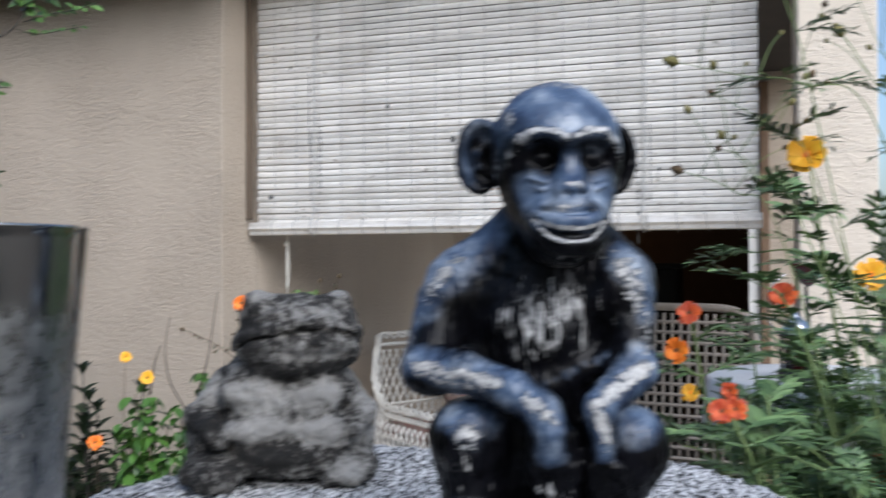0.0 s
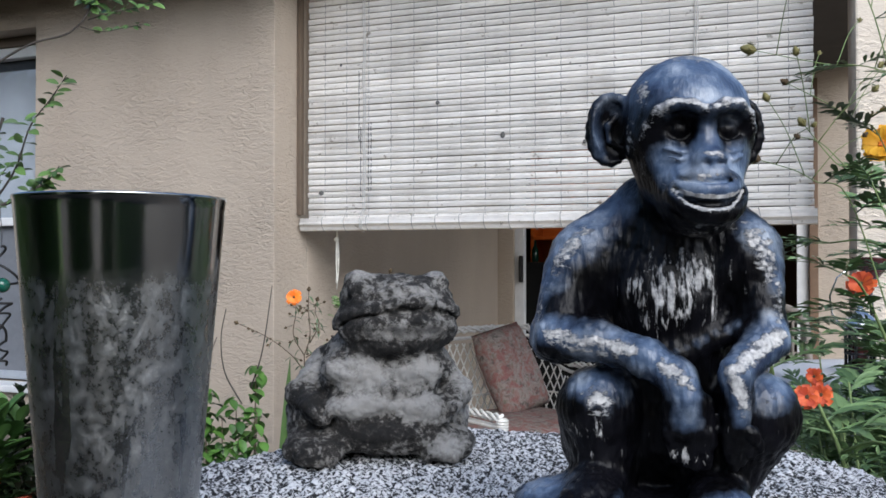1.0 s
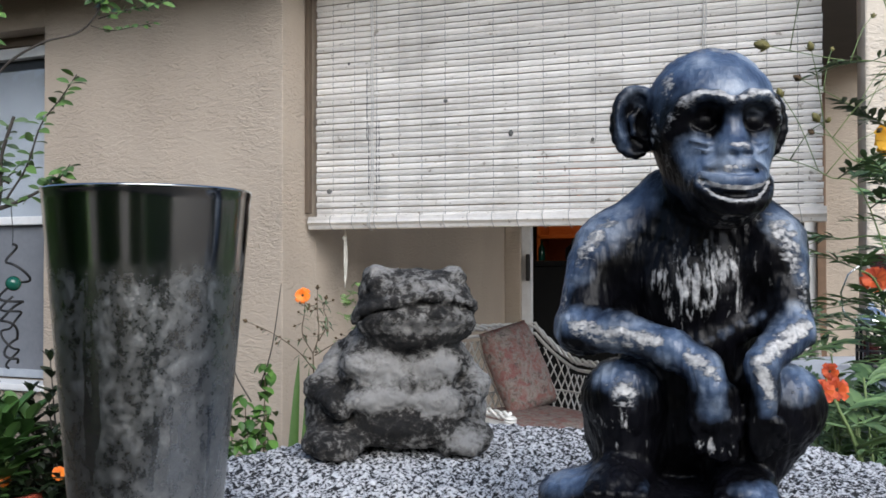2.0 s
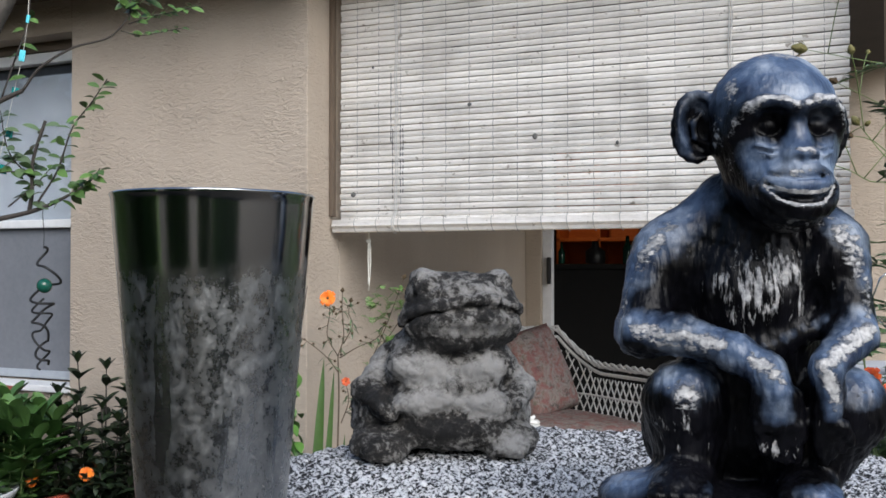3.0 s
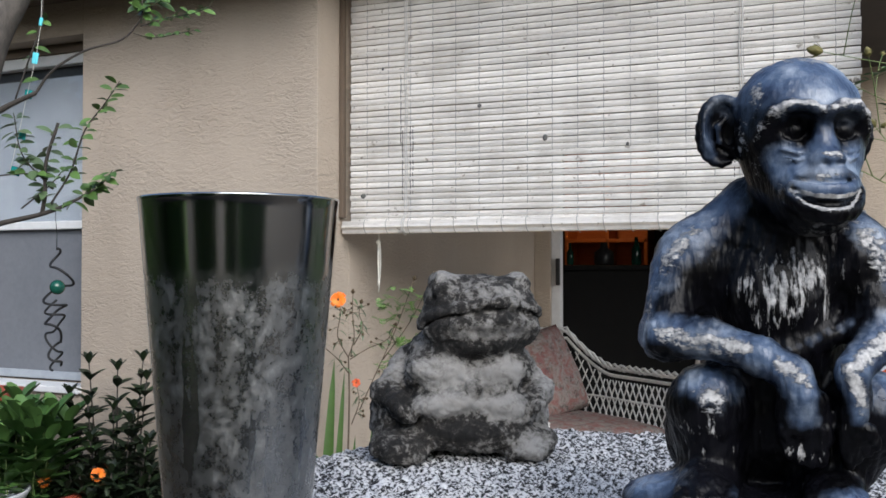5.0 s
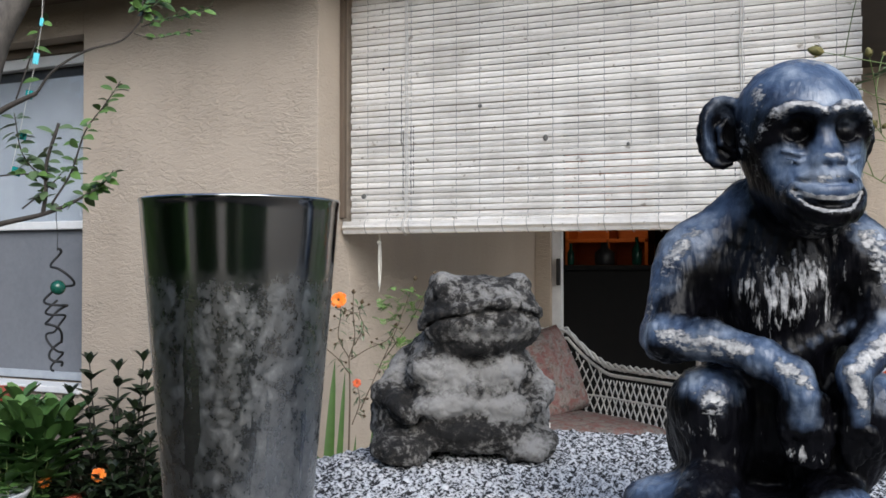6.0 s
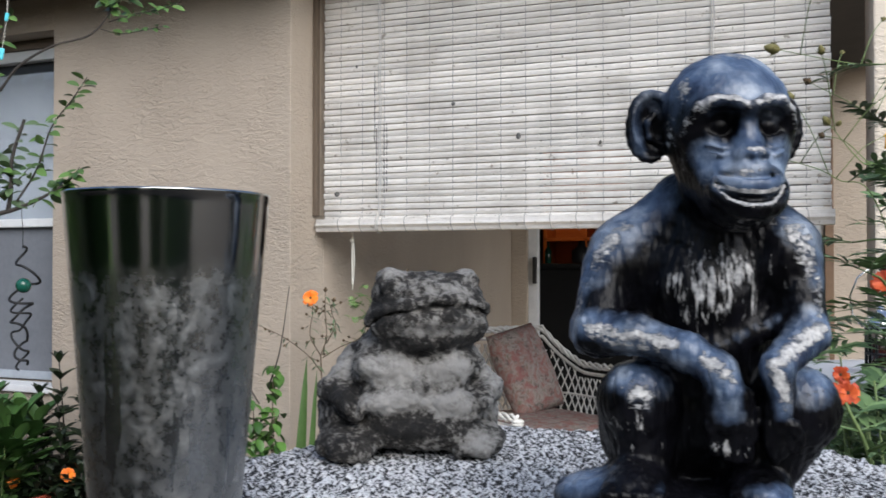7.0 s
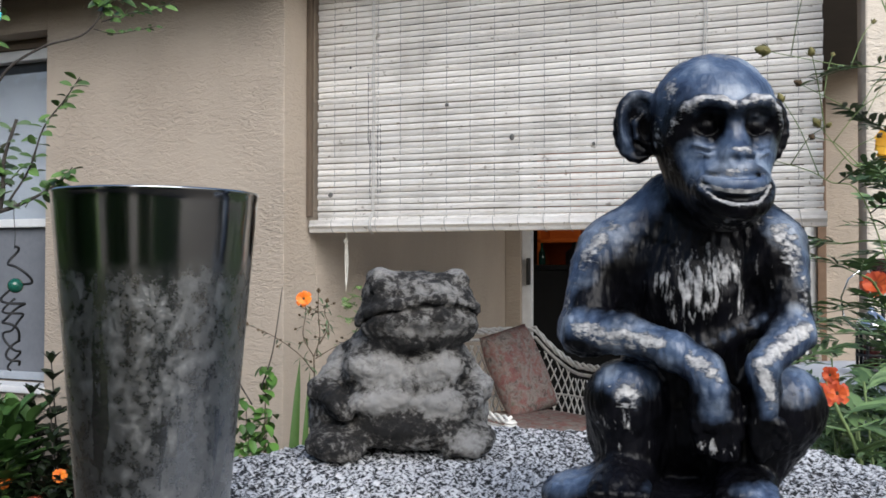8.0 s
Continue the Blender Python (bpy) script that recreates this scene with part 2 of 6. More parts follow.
def glass_mat(name, tint=(1, 1, 1), rough=0.0):
    m, n, l, b = nodes_of(name, rough)
    b.inputs["Base Color"].default_value = (*tint, 1)
    b.inputs["Transmission Weight"].default_value = 1.0
    b.inputs["IOR"].default_value = 1.45
    return m


GLASS = glass_mat("window glass")
make_window()


# ---- sliding door at the rear of the porch ----
def make_door():
    d = thing("door_1", label="white-framed sliding glass door standing open", category="door", kind="structure")
    y = RY + 0.02
    part("left_stile", box((DX0, y, FLOOR), (DX0 + 0.052, y + 0.05, DZ1 - 0.05), 0.004), WHITE, d)
    part("head_rail", box((DX0, y, DZ1 - 0.05), (DX1, y + 0.05, DZ1), 0.004), WHITE, d)
    part("right_stile", box((DX1 - 0.085, y, FLOOR), (DX1 - 0.03, y + 0.05, DZ1 - 0.05), 0.004), WHITE, d)
    part("handle", box((DX0 + 0.030, y - 0.028, 0.985), (DX0 + 0.051, y, 1.13), 0.006), BLACK, d, "black pull handle")
    part("door_trim", box((DX1 - 0.028, RY - 0.015, FLOOR), (DX1 + 0.012, RY + 0.03, DZ1 + 0.03), 0.004), BROWN, d, "brown outer trim")
    part("top_trim", box((DX0, RY - 0.015, DZ1 + 0.002), (DX1 - 0.03, RY + 0.03, DZ1 + 0.03), 0.004), BROWN, d, "brown head trim")
    part("track", box((DX0 + 0.052, y, FLOOR), (DX1 - 0.085, y + 0.06, FLOOR + 0.02), 0.003), WHITE, d)


make_door()


# ---- the roll-up blind ----
BX0, BX1, BY = -1.447, 0.056, 2.484


def blind_mat():
    m, n, l, b = nodes_of("weathered white slat", 0.6)
    v = coords(n, l, (4, 26, 26))
    grain = noise_tex(n, l, v, 9, 6, 0.65)
    oi = n.new("ShaderNodeObjectInfo")
    base = ramp(n, l, grain, [(0.28, (0.5, 0.5, 0.5)), (0.5, (0.74, 0.74, 0.74)), (0.72, (0.84, 0.84, 0.84))])
    world_v = n.new("ShaderNodeNewGeometry").outputs["Position"]
    blot = noise_tex(n, l, world_v, 7, 5, 0.65)
    base = mix(n, l, ramp(n, l, blot, [(0.48, 0.0), (0.7, 0.6)]), base, (0.33, 0.33, 0.325))
    speck = noise_tex(n, l, world_v, 55, 2, 0.5)
    base = mix(n, l, ramp(n, l, speck, [(0.69, 0.0), (0.73, 0.85)]), base, (0.09, 0.085, 0.08))
    hs = n.new("ShaderNodeHueSaturation")
    l.new(arith(n, l, "ADD", arith(n, l, "MULTIPLY", oi.outputs["Random"], 0.3), 0.82), hs.inputs["Value"])
    l.new(base, hs.inputs["Color"])
    l.new(hs.outputs[0], b.inputs["Base Color"])
    bump(n, l, b, grain, 0.35, 0.001)
    thin, both = n.new("ShaderNodeBsdfTranslucent"), n.new("ShaderNodeMixShader")
    thin.inputs[0].default_value = (0.95, 0.84, 0.66, 1)
    both.inputs[0].default_value = 0.33
    l.new(b.outputs[0], both.inputs[1])
    l.new(thin.outputs[0], both.inputs[2])
    l.new(both.outputs[0], n["Material Output"].inputs["Surface"])
    return m


SLAT = blind_mat()


def make_blind():
    top, bottom, pitch = 2.03, 1.222, 0.0192
    bl = thing("roll_up_blind", pose((BX0 + BX1) / 2, BY, bottom), "weathered white slatted roll-up blind, partly lowered", "blind")
    half = (BX1 - BX0) / 2
    meshes = []
    rnd = random.Random(5)
    for k in range(9):
        bm = bmesh.new()
        n = 36
        rows = []
        for i in range(n + 1):
            x = -half + 2 * half * i / n
            w = 0.0007 * noise.noise((x * 5, k * 9.1, 0)) + 0.0005 * noise.noise((x * 23, k * 4.1, 3))
            lift = 0.0009 * noise.noise((x * 3, k * 3.3, 8))
            prof = [(-0.0090, 0.0014), (-0.0083, -0.0016), (0.0, -0.0036), (0.0070, -0.0024), (0.0084, 0.0008), (0.0, 0.0016)]
            rows.append([bm.verts.new((x, y + lift, z + w)) for z, y in prof])
        for a, b in zip(rows, rows[1:]):
            for q in range(6):
                bm.faces.new((a[q], b[q], b[(q + 1) % 6], a[(q + 1) % 6]))
        bm.faces.new(rows[0]), bm.faces.new(rows[-1][::-1])
        bmesh.ops.recalc_face_normals(bm, faces=bm.faces[:])
        meshes.append(mesh_of(bm, SLAT, "slat"))
    count = int((top - bottom) / pitch)
    for i in range(count):
        z = 0.012 + i * pitch + rnd.uniform(-0.0006, 0.0006)
        piece("slat", meshes[rnd.randrange(9)], bl, pose(rnd.uniform(-0.002, 0.002), rnd.uniform(-0.0008, 0.0008), z, rnd.uniform(-7, 5), rnd.uniform(-0.05, 0.05), 0))
    # the rolled-up foot
    bm = bmesh.new()
    n = 60
    rows = []
    for i in range(n + 1):
        x = -half - 0.018 + (2 * half + 0.026) * i / n
        ring = []
        for k in range(14):
            a = 2 * math.pi * k / 14
            r = 0.022 * (1 + 0.13 * math.cos(6 * a)) + 0.001 * noise.noise((x * 6, a * 2, 0))
            ring.append(bm.verts.new((x, -0.010 + r * math.cos(a) * 0.95, -0.008 + r * math.sin(a))))
        rows.append(ring)
    for a, b in zip(rows, rows[1:]):
        for k in range(14):
            bm.faces.new((a[k], a[(k + 1) % 14], b[(k + 1) % 14], b[k]))
    bm.faces.new(rows[0][::-1]), bm.faces.new(rows[-1])
    part("rolled_foot", bm, SLAT, bl, "rolled bundle of slats")
    # stitched strings, and the two lifting cords
    for i in range(19):
        x = -half + 0.06 + i * (2 * half - 0.12) / 18
        pts = [(x + 0.0012 * math.sin(j * 2.1 + i), -0.0034 + 0.0024 * (j % 2), 0.012 + j * 0.0096) for j in range(int((top - bottom) / 0.0096) - 1)]
        part("string", tube(pts, 0.0010, 5), STRING, bl, "thin grey stitching string")
    for i in range(19):
        x = -half + 0.06 + i * (2 * half - 0.12) / 18
        pts = [(x + 0.001 * k, -0.010 - 0.0245 * math.cos(a), -0.008 + 0.0255 * math.sin(a)) for k, a in enumerate([1.5 - 0.3 * q for q in range(11)])]
        part("string", tube(pts, 0.0010, 5), STRING, bl, "thin grey stitching string")
    for x, z, w, h in ((-0.794, 1.471, 0.0075, 0.010), (-1.40, 1.315, 0.0095, 0.008), (-1.001, 1.58, 0.007, 0.006), (-0.55, 1.44, 0.005, 0.006), (-1.33, 1.72, 0.004, 0.005), (-0.2, 1.36, 0.004, 0.006)):
        part("dirt_blotch", ball((x - (BX0 + BX1) / 2, -0.0042, z - bottom), (w, 0.0012, h)), STRING_DARK, bl, "small dark blotch of dirt")
    for x in (-half + 0.197, half - 0.30):
        for dx in (0, 0.006):
            pts = [(x + dx + 0.002 * math.sin(j * 1.3), -0.0065, 0.8 - j * 0.04) for j in range(20)]
            pts += [(x + dx, -0.034, 0.005), (x + dx, -0.033, -0.02), (x + dx, -0.01, -0.034)]
            part("lifting_cord", tube(pts, 0.0016, 6), CORD_GREY, bl, "grey lifting cord")
    for x in (-half + 0.18, -half + 0.186, -half + 0.213, -half + 0.222, half - 0.315, half - 0.28):
        pts = [(x + 0.0006 * math.sin(j * 0.9 + x * 90), -0.0036 + 0.0022 * (j % 2), 0.30 + 0.2 * math.sin(x * 700) - j * 0.0096) for j in range(24)]
        part("string", tube(pts, 0.0013, 5), STRING_DARK, bl, "blackened stitching string")
    for dx, zb, sw in ((0, -0.195, 0.004), (0.010, -0.2, -0.004), (0.004, -0.215, 0.008)):
        x = -half + 0.083
        pts = [(x + dx * 0.4 + sw * math.sin(j / 10 * 3.1), 0.03, -0.01 + (zb + 0.01) * j / 10) for j in range(11)]
        part("pull_cord", tube(pts, 0.0017, 6), ROPE, bl, "off-white pull cord")
    part("cord_knot", ball((-half + 0.085, 0.03, -0.055), (0.008, 0.007, 0.009)), ROPE, bl)
    return bl


STRING_DARK = mat("blackened string", (0.05, 0.05, 0.048), (0.13, 0.13, 0.125), 0.9, scale=150)
STRING = mat("grey string", (0.22, 0.21, 0.2), (0.36, 0.35, 0.33), 0.9, scale=150)
CORD_GREY = mat("weathered cord", (0.42, 0.41, 0.39), (0.6, 0.59, 0.57), 0.85, scale=200, relief=0.5)
make_blind()


# ---- carved forms: smooth blends of rounded volumes, skinned on a lattice ----
class Form:
    def __init__(self, lo, hi, step):
        self.lo, self.step = np.array(lo, float), step
        self.n = np.ceil((np.array(hi) - self.lo) / step).astype(int) + 1
        ax = [self.lo[i] + step * np.arange(self.n[i]) for i in range(3)]
        self.X, self.Y, self.Z = np.meshgrid(*ax, indexing="ij")
        self.d = np.full(self.X.shape, 1.0, np.float32)

    def window(self, c, r):
        a = np.maximum(np.floor((np.array(c) - r - self.lo) / self.step).astype(int), 0)
        b = np.minimum(np.ceil((np.array(c) + r - self.lo) / self.step).astype(int) + 1, self.n)
        return tuple(slice(p, max(q, p)) for p, q in zip(a, b))

    def blend(self, w, e, k, cut=False):
        d = self.d[w]
        if cut:
            e = -e
            h = np.clip(0.5 - 0.5 * (d - e) / k, 0, 1)
            self.d[w] = d * (1 - h) + e * h + k * h * (1 - h)
        else:
            h = np.clip(0.5 + 0.5 * (d - e) / k, 0, 1)
            self.d[w] = d * (1 - h) + e * h - k * h * (1 - h)

    def egg(self, c, r, k=0.006, turn=(0, 0, 0), cut=False):
        """An ellipsoid, turned by degrees."""
        c, r = np.array(c, float), np.array(r, float)
        w = self.window(c, r.max() + 0.02 + k)
        R = np.array(Euler([radians(a) for a in turn]).to_matrix())
        q = np.stack([self.X[w] - c[0], self.Y[w] - c[1], self.Z[w] - c[2]], -1) @ R
        k0 = np.sqrt(((q / r) ** 2).sum(-1))
        k1 = np.sqrt(((q / r ** 2) ** 2).sum(-1)) + 1e-9
        self.blend(w, k0 * (k0 - 1) / k1, k, cut)

    def limb(self, a, b, ra, rb, k=0.006, cut=False):
        """A rounded bar that tapers from a to b."""
        a, b = np.array(a, float), np.array(b, float)
        w = self.window((a + b) / 2, np.abs(b - a).max() / 2 + max(ra, rb) + 0.02 + k)
        p = np.stack([self.X[w] - a[0], self.Y[w] - a[1], self.Z[w] - a[2]], -1)
        ba = b - a
        h = np.clip((p @ ba) / (ba @ ba), 0, 1)
        self.blend(w, np.sqrt(((p - h[..., None] * ba) ** 2).sum(-1)) - (ra + (rb - ra) * h), k, cut)

    def path(self, pts, r, k=0.003, cut=False):
        for a, b in zip(pts, pts[1:]):
            self.limb(a, b, r, r, k, cut)

    def skin(self):
        """Vertices and quads of the surface."""
        d, n = self.d, self.n
        inside = d < 0
        s = inside.astype(np.int8)
        total = sum(s[i:n[0] - 1 + i, j:n[1] - 1 + j, k:n[2] - 1 + k] for i in (0, 1) for j in (0, 1) for k in (0, 1))
        cells = np.argwhere((total > 0) & (total < 8))
        index = np.full(n - 1, -1, np.int64)
        index[tuple(cells.T)] = np.arange(len(cells))
        acc, cnt = np.zeros((len(cells), 3)), np.zeros(len(cells))
        corners = [(i, j, k) for i in (0, 1) for j in (0, 1) for k in (0, 1)]
        for a in corners:
            for ax in range(3):
                if a[ax]:
                    continue
                b = list(a)
                b[ax] = 1
                va, vb = d[tuple((cells + a).T)], d[tuple((cells + b).T)]
                on = (va < 0) != (vb < 0)
                t = np.where(on, va / np.where(on, va - vb, 1), 0)
                p = np.array(a, float)[None] + t[:, None] * (np.array(b) - a)[None]
                acc[on] += p[on]
                cnt[on] += 1
        verts = self.lo + self.step * (cells + acc / cnt[:, None])
        quads = []
        for ax in range(3):
            u, v = (ax + 1) % 3, (ax + 2) % 3
            sl0, sl1 = [slice(None)] * 3, [slice(None)] * 3
            sl0[ax], sl1[ax] = slice(0, n[ax] - 1), slice(1, n[ax])
            i0, i1 = inside[tuple(sl0)], inside[tuple(sl1)]
            for flip, on in ((False, i0 & ~i1), (True, ~i0 & i1)):
                e = np.argwhere(on)
                e = e[(e[:, u] > 0) & (e[:, v] > 0) & (e[:, u] < n[u] - 1) & (e[:, v] < n[v] - 1)]
                q = []
                for du, dv in ((1, 1), (0, 1), (0, 0), (1, 0)):
                    c = e.copy()
                    c[:, u] -= du
                    c[:, v] -= dv
                    q.append(index[tuple(c.T)])
                q = np.stack(q, 1)
                quads.append(q[:, ::-1] if flip else q)
        return verts, np.concatenate(quads)


def skin_mesh(name, form, material, wobble=0.0, freq=60.0, marks=None, groove=0.0):
    """Skins a form as one smooth mesh; wobble roughens it; marks gives the worn-paint weight of each vertex."""
    verts, quads = form.skin()
    me = bpy.data.meshes.new(name)
    me.from_pydata(verts.tolist(), [], quads.tolist())
    me.polygons.foreach_set("use_smooth", [True] * len(me.polygons))
    me.update()
    if wobble:
        nor = np.empty(len(verts) * 3)
        me.vertices.foreach_get("normal", nor)
        nor = nor.reshape(-1, 3)
        off = np.array([noise.fractal(p * freq, 0.8, 2.1, 4) for p in map(Vector, verts)])
        if groove:
            long = np.array([noise.fractal(Vector((x * 330, y * 330, z * 70)), 0.9, 2.0, 2) for x, y, z in verts])
            off += long * (groove / wobble) * np.clip((0.172 - verts[:, 2]) / 0.02, 0.12, 1)
        me.vertices.foreach_set("co", (verts + nor * (off * wobble)[:, None]).ravel())
        me.update()
    if marks is not None:
        at = me.attributes.new("worn", "FLOAT", "POINT")
        at.data.foreach_set("value", marks(verts))
    me.materials.append(material)
    return new(name, me)


# ---- the ape statue ----
def ape_mat():
    """Blue-black glossy paint, rubbed pale on the raised parts; sky sheen is painted into the blue."""
    m, n, l, b = nodes_of("blue-black rubbed paint with sky sheen", 0.3)
    v = coords(n, l)
    at = n.new("ShaderNodeAttribute")
    at.attribute_name = "worn"
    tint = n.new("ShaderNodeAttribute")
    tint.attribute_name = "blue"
    streak = noise_tex(n, l, coords(n, l, (1, 1, 0.15)), 380, 4, 0.62)
    blotch = noise_tex(n, l, v, 55, 5, 0.6)
    crumb = noise_tex(n, l, coords(n, l, (0.7, 1, 1.3)), 260, 6, 0.72)
    comb = n.new("ShaderNodeAttribute")
    comb.attribute_name = "comb"
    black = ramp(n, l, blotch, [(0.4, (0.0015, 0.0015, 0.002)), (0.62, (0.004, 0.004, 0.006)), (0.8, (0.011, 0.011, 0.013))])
    # The palest blue holds the sky's sheen as well as the paint.
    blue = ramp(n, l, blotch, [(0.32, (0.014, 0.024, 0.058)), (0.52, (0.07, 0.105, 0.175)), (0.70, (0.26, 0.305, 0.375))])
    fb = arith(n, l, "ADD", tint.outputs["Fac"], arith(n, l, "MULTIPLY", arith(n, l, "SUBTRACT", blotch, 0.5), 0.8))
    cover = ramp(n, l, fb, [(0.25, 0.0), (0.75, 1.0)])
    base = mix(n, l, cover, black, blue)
    grainy = arith(n, l, "MULTIPLY", mix(n, l, comb.outputs["Fac"], crumb, streak), 1.25)
    f = ramp(n, l, arith(n, l, "ADD", arith(n, l, "MULTIPLY", at.outputs["Fac"], 0.5), grainy), [(0.88, 0.0), (1.0, 1.0)])
    tone = ramp(n, l, noise_tex(n, l, v, 420, 3), [(0.3, (0.20, 0.20, 0.205)), (0.66, (0.54, 0.535, 0.53))])
    l.new(mix(n, l, f, base, tone), b.inputs["Base Color"])
    l.new(arith(n, l, "ADD", arith(n, l, "MULTIPLY", f, 0.2), arith(n, l, "ADD", 0.24, arith(n, l, "MULTIPLY", blotch, 0.16))), b.inputs["Roughness"])
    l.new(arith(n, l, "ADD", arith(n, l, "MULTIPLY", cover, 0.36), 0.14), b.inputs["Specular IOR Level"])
    bump(n, l, b, arith(n, l, "ADD", arith(n, l, "MULTIPLY", streak, 0.6), arith(n, l, "MULTIPLY", f, 0.6)), 0.75, 0.0016)
    return m


def make_ape():
    F = Form((-0.085, -0.055, -0.002), (0.075, 0.085, 0.245), 0.00095)
    mm = 0.001
    V = lambda *p: np.array(p) * mm
    T = radians(17)
    hc = np.array((9.3, 2, 200)) * mm

    def H(x, y, z):
        return hc + np.array((x * math.cos(T) - y * math.sin(T), x * math.sin(T) + y * math.cos(T), z)) * mm

    # trunk
    F.egg(V(-1, 28, 95), V(33, 28, 52), 0.01)
    F.egg(V(-2, 25, 138), V(34, 24, 25), 0.012)
    F.egg(V(1, 14, 126), V(25, 17, 24), 0.008)
    F.egg(V(2, 24, 164), V(21, 20, 22), 0.012)
    F.egg(V(-2, 36, 62), V(46, 32, 30), 0.012)
    # thighs, shins, knees
    for s, kx, hx, fx in ((-1, -30, -30, -28), (1, 37, 25, 20)):
        F.limb(V(hx, 36, 56), V(kx, 6, 77), 0.021, 0.0175, 0.008)
        F.limb(V(kx, 7, 76), V(fx, 10, 42), 0.0175, 0.0145, 0.006)
        F.egg(V(kx, 1, 79), V(14.5, 12, 15), 0.006)
        F.egg(V(fx + s * 2, -5, 44), V(13, 22, 9), 0.005)
        for q in range(4):
            F.limb(V(fx + s * 2 - 9 + q * 6, -17, 43), V(fx + s * 2 - 10 + q * 6.6, -27, 41), 0.0042, 0.0036, 0.002)
    # hollows between the breast and the arms
    F.egg(V(-31, -6, 128), V(7, 18, 19), 0.006, cut=True)
    F.egg(V(30, -6, 130), V(7, 18, 19), 0.006, cut=True)
    # shoulders and arms
    F.egg(V(-38, 20, 139), V(16, 17, 22), 0.010)
    F.limb(V(-14, 26, 168), V(-38, 22, 146), 0.013, 0.013, 0.012)
    F.limb(V(18, 26, 168), V(34, 20, 148), 0.013, 0.013, 0.012)
    F.egg(V(35, 18, 141), V(14, 17, 20), 0.010)
    F.limb(V(-44, 14, 136), V(-49, 1, 109), 0.0126, 0.0108, 0.004)
    F.limb(V(38, 15, 138), V(41, 4, 112), 0.0112, 0.0098, 0.004)
    F.limb(V(-49, -1, 108), V(-30, -7, 109), 0.0108, 0.0090, 0.004)
    F.limb(V(-30, -7, 109), V(-8, -13, 102), 0.0090, 0.0078, 0.004)
    F.limb(V(-8, -13, 102), V(5, -17, 95), 0.0078, 0.0076, 0.003)
    F.limb(V(5, -17, 95), V(9, -18, 86), 0.0076, 0.0074, 0.003)
    F.limb(V(41, 1, 110), V(29, -15, 97), 0.0098, 0.0068, 0.004)
    F.limb(V(29, -15, 97), V(29.5, -16, 88), 0.0068, 0.0062, 0.003)
    F.limb(V(2, 2, 100), V(29, 7, 113), 0.0038, 0.0038, 0.008)
    # paws that hang between the knees
    F.egg(V(8.5, -16, 79), V(10, 7.5, 13), 0.004, (0, -4, 0))
    for q in range(4):
        F.limb(V(2 + q * 4.6, -18, 72), V(4 + q * 4.2, -13, 57 + 1.2 * abs(q - 2)), 0.0034, 0.0027, 0.0012)
    F.limb(V(16, -17, 84), V(18.5, -15, 68), 0.0038, 0.003, 0.002)
    F.egg(V(28.5, -15, 81), V(6.6, 6.6, 12), 0.003, (0, 8, 0))
    for q in range(4):
        F.limb(V(24.5 + q * 3.3, -17, 73), V(27 + q * 3.6, -12, 57 + 3.0 * q), 0.0029, 0.0024, 0.0012)
    # head
    F.egg(H(0, 4, 4), V(28.5, 31, 30), 0.006)
    F.egg(H(0, -7, -12), V(23.5, 21, 22), 0.008)
    F.egg(H(0, -1, -24), V(19, 22, 17), 0.008)
    F.egg(H(0, -18, -28), V(17.5, 17.5, 13.5), 0.006)
    F.egg(H(0, -17, -37), V(14, 14, 9.5), 0.006)
    for s in (-1, 1):
        F.path([H(s * 22, -13, -5), H(s * 20.6, -18, -1), H(s * 18.6, -22.4, 4.4), H(s * 13.5, -27, 7.6), H(s * 7, -30, 6.9), H(s * 2, -31, 4.2)], 0.0024, 0.004)
    for s in (-1, 1):
        F.egg(H(s * 10.6, -31.0, -2.4), V(8.2, 11.5, 6.4), 0.002, cut=True)
        F.egg(H(s * 10.2, -19.4, -2.2), V(5.2, 4.6, 4.6), 0.0008)
        F.path([H(s * 5.2, -22.2, 0.6), H(s * 10.2, -24.0, 1.9), H(s * 15.4, -20.8, 0.2)], 0.0010, 0.001)
        F.path([H(s * 4.8, -23.6, -6.6), H(s * 10, -25.0, -7.8), H(s * 15.8, -22.2, -6.0)], 0.0011, 0.0012)
        F.path([H(s * 5.0, -27, -10.6), H(s * 10, -27.2, -12.0), H(s * 16, -23.6, -10.0)], 0.0008, 0.0012)
        F.path([H(s * 6.5, -28, -13.8), H(s * 11, -27.6, -15), H(s * 15.5, -24.6, -13.4)], 0.0007, 0.0012)
    F.limb(H(0, -25, 2), H(0, -30.0, -12), 0.0026, 0.0038, 0.006)
    F.egg(H(0, -32.6, -15.4), V(6.6, 4.2, 3.6), 0.003)
    for s in (-1, 1):
        F.egg(H(s * 3.0, -37.4, -17.6), V(3.0, 5.0, 2.1), 0.0006, cut=True)
    F.egg(H(0, -26.5, -25.0), V(13.4, 9.4, 7.0), 0.006)
    xs = [13.4 * k / 8 for k in range(-8, 9)]
    deep = [-37.6 + 0.050 * x * x for x in xs]

    def lip_up(x):
        return -31.6 + 0.0203 * x * x

    def lip_low(x):
        return -36.3 + 0.0163 * x * x + 0.000173 * x ** 4
    upper = [H(x, y, lip_up(x)) for x, y in zip(xs, deep)]
    lower = [H(x, y + 0.8, lip_low(x)) for x, y in zip(xs, deep)]
    F.path([p + np.array((0, 0.002, -0.001)) for p in lower], 0.0030, 0.004)
    F.path([H(x * 0.84, y + 1.4, -28.4 + 0.006 * x * x) for x, y in zip(xs, deep)], 0.0024, 0.003)
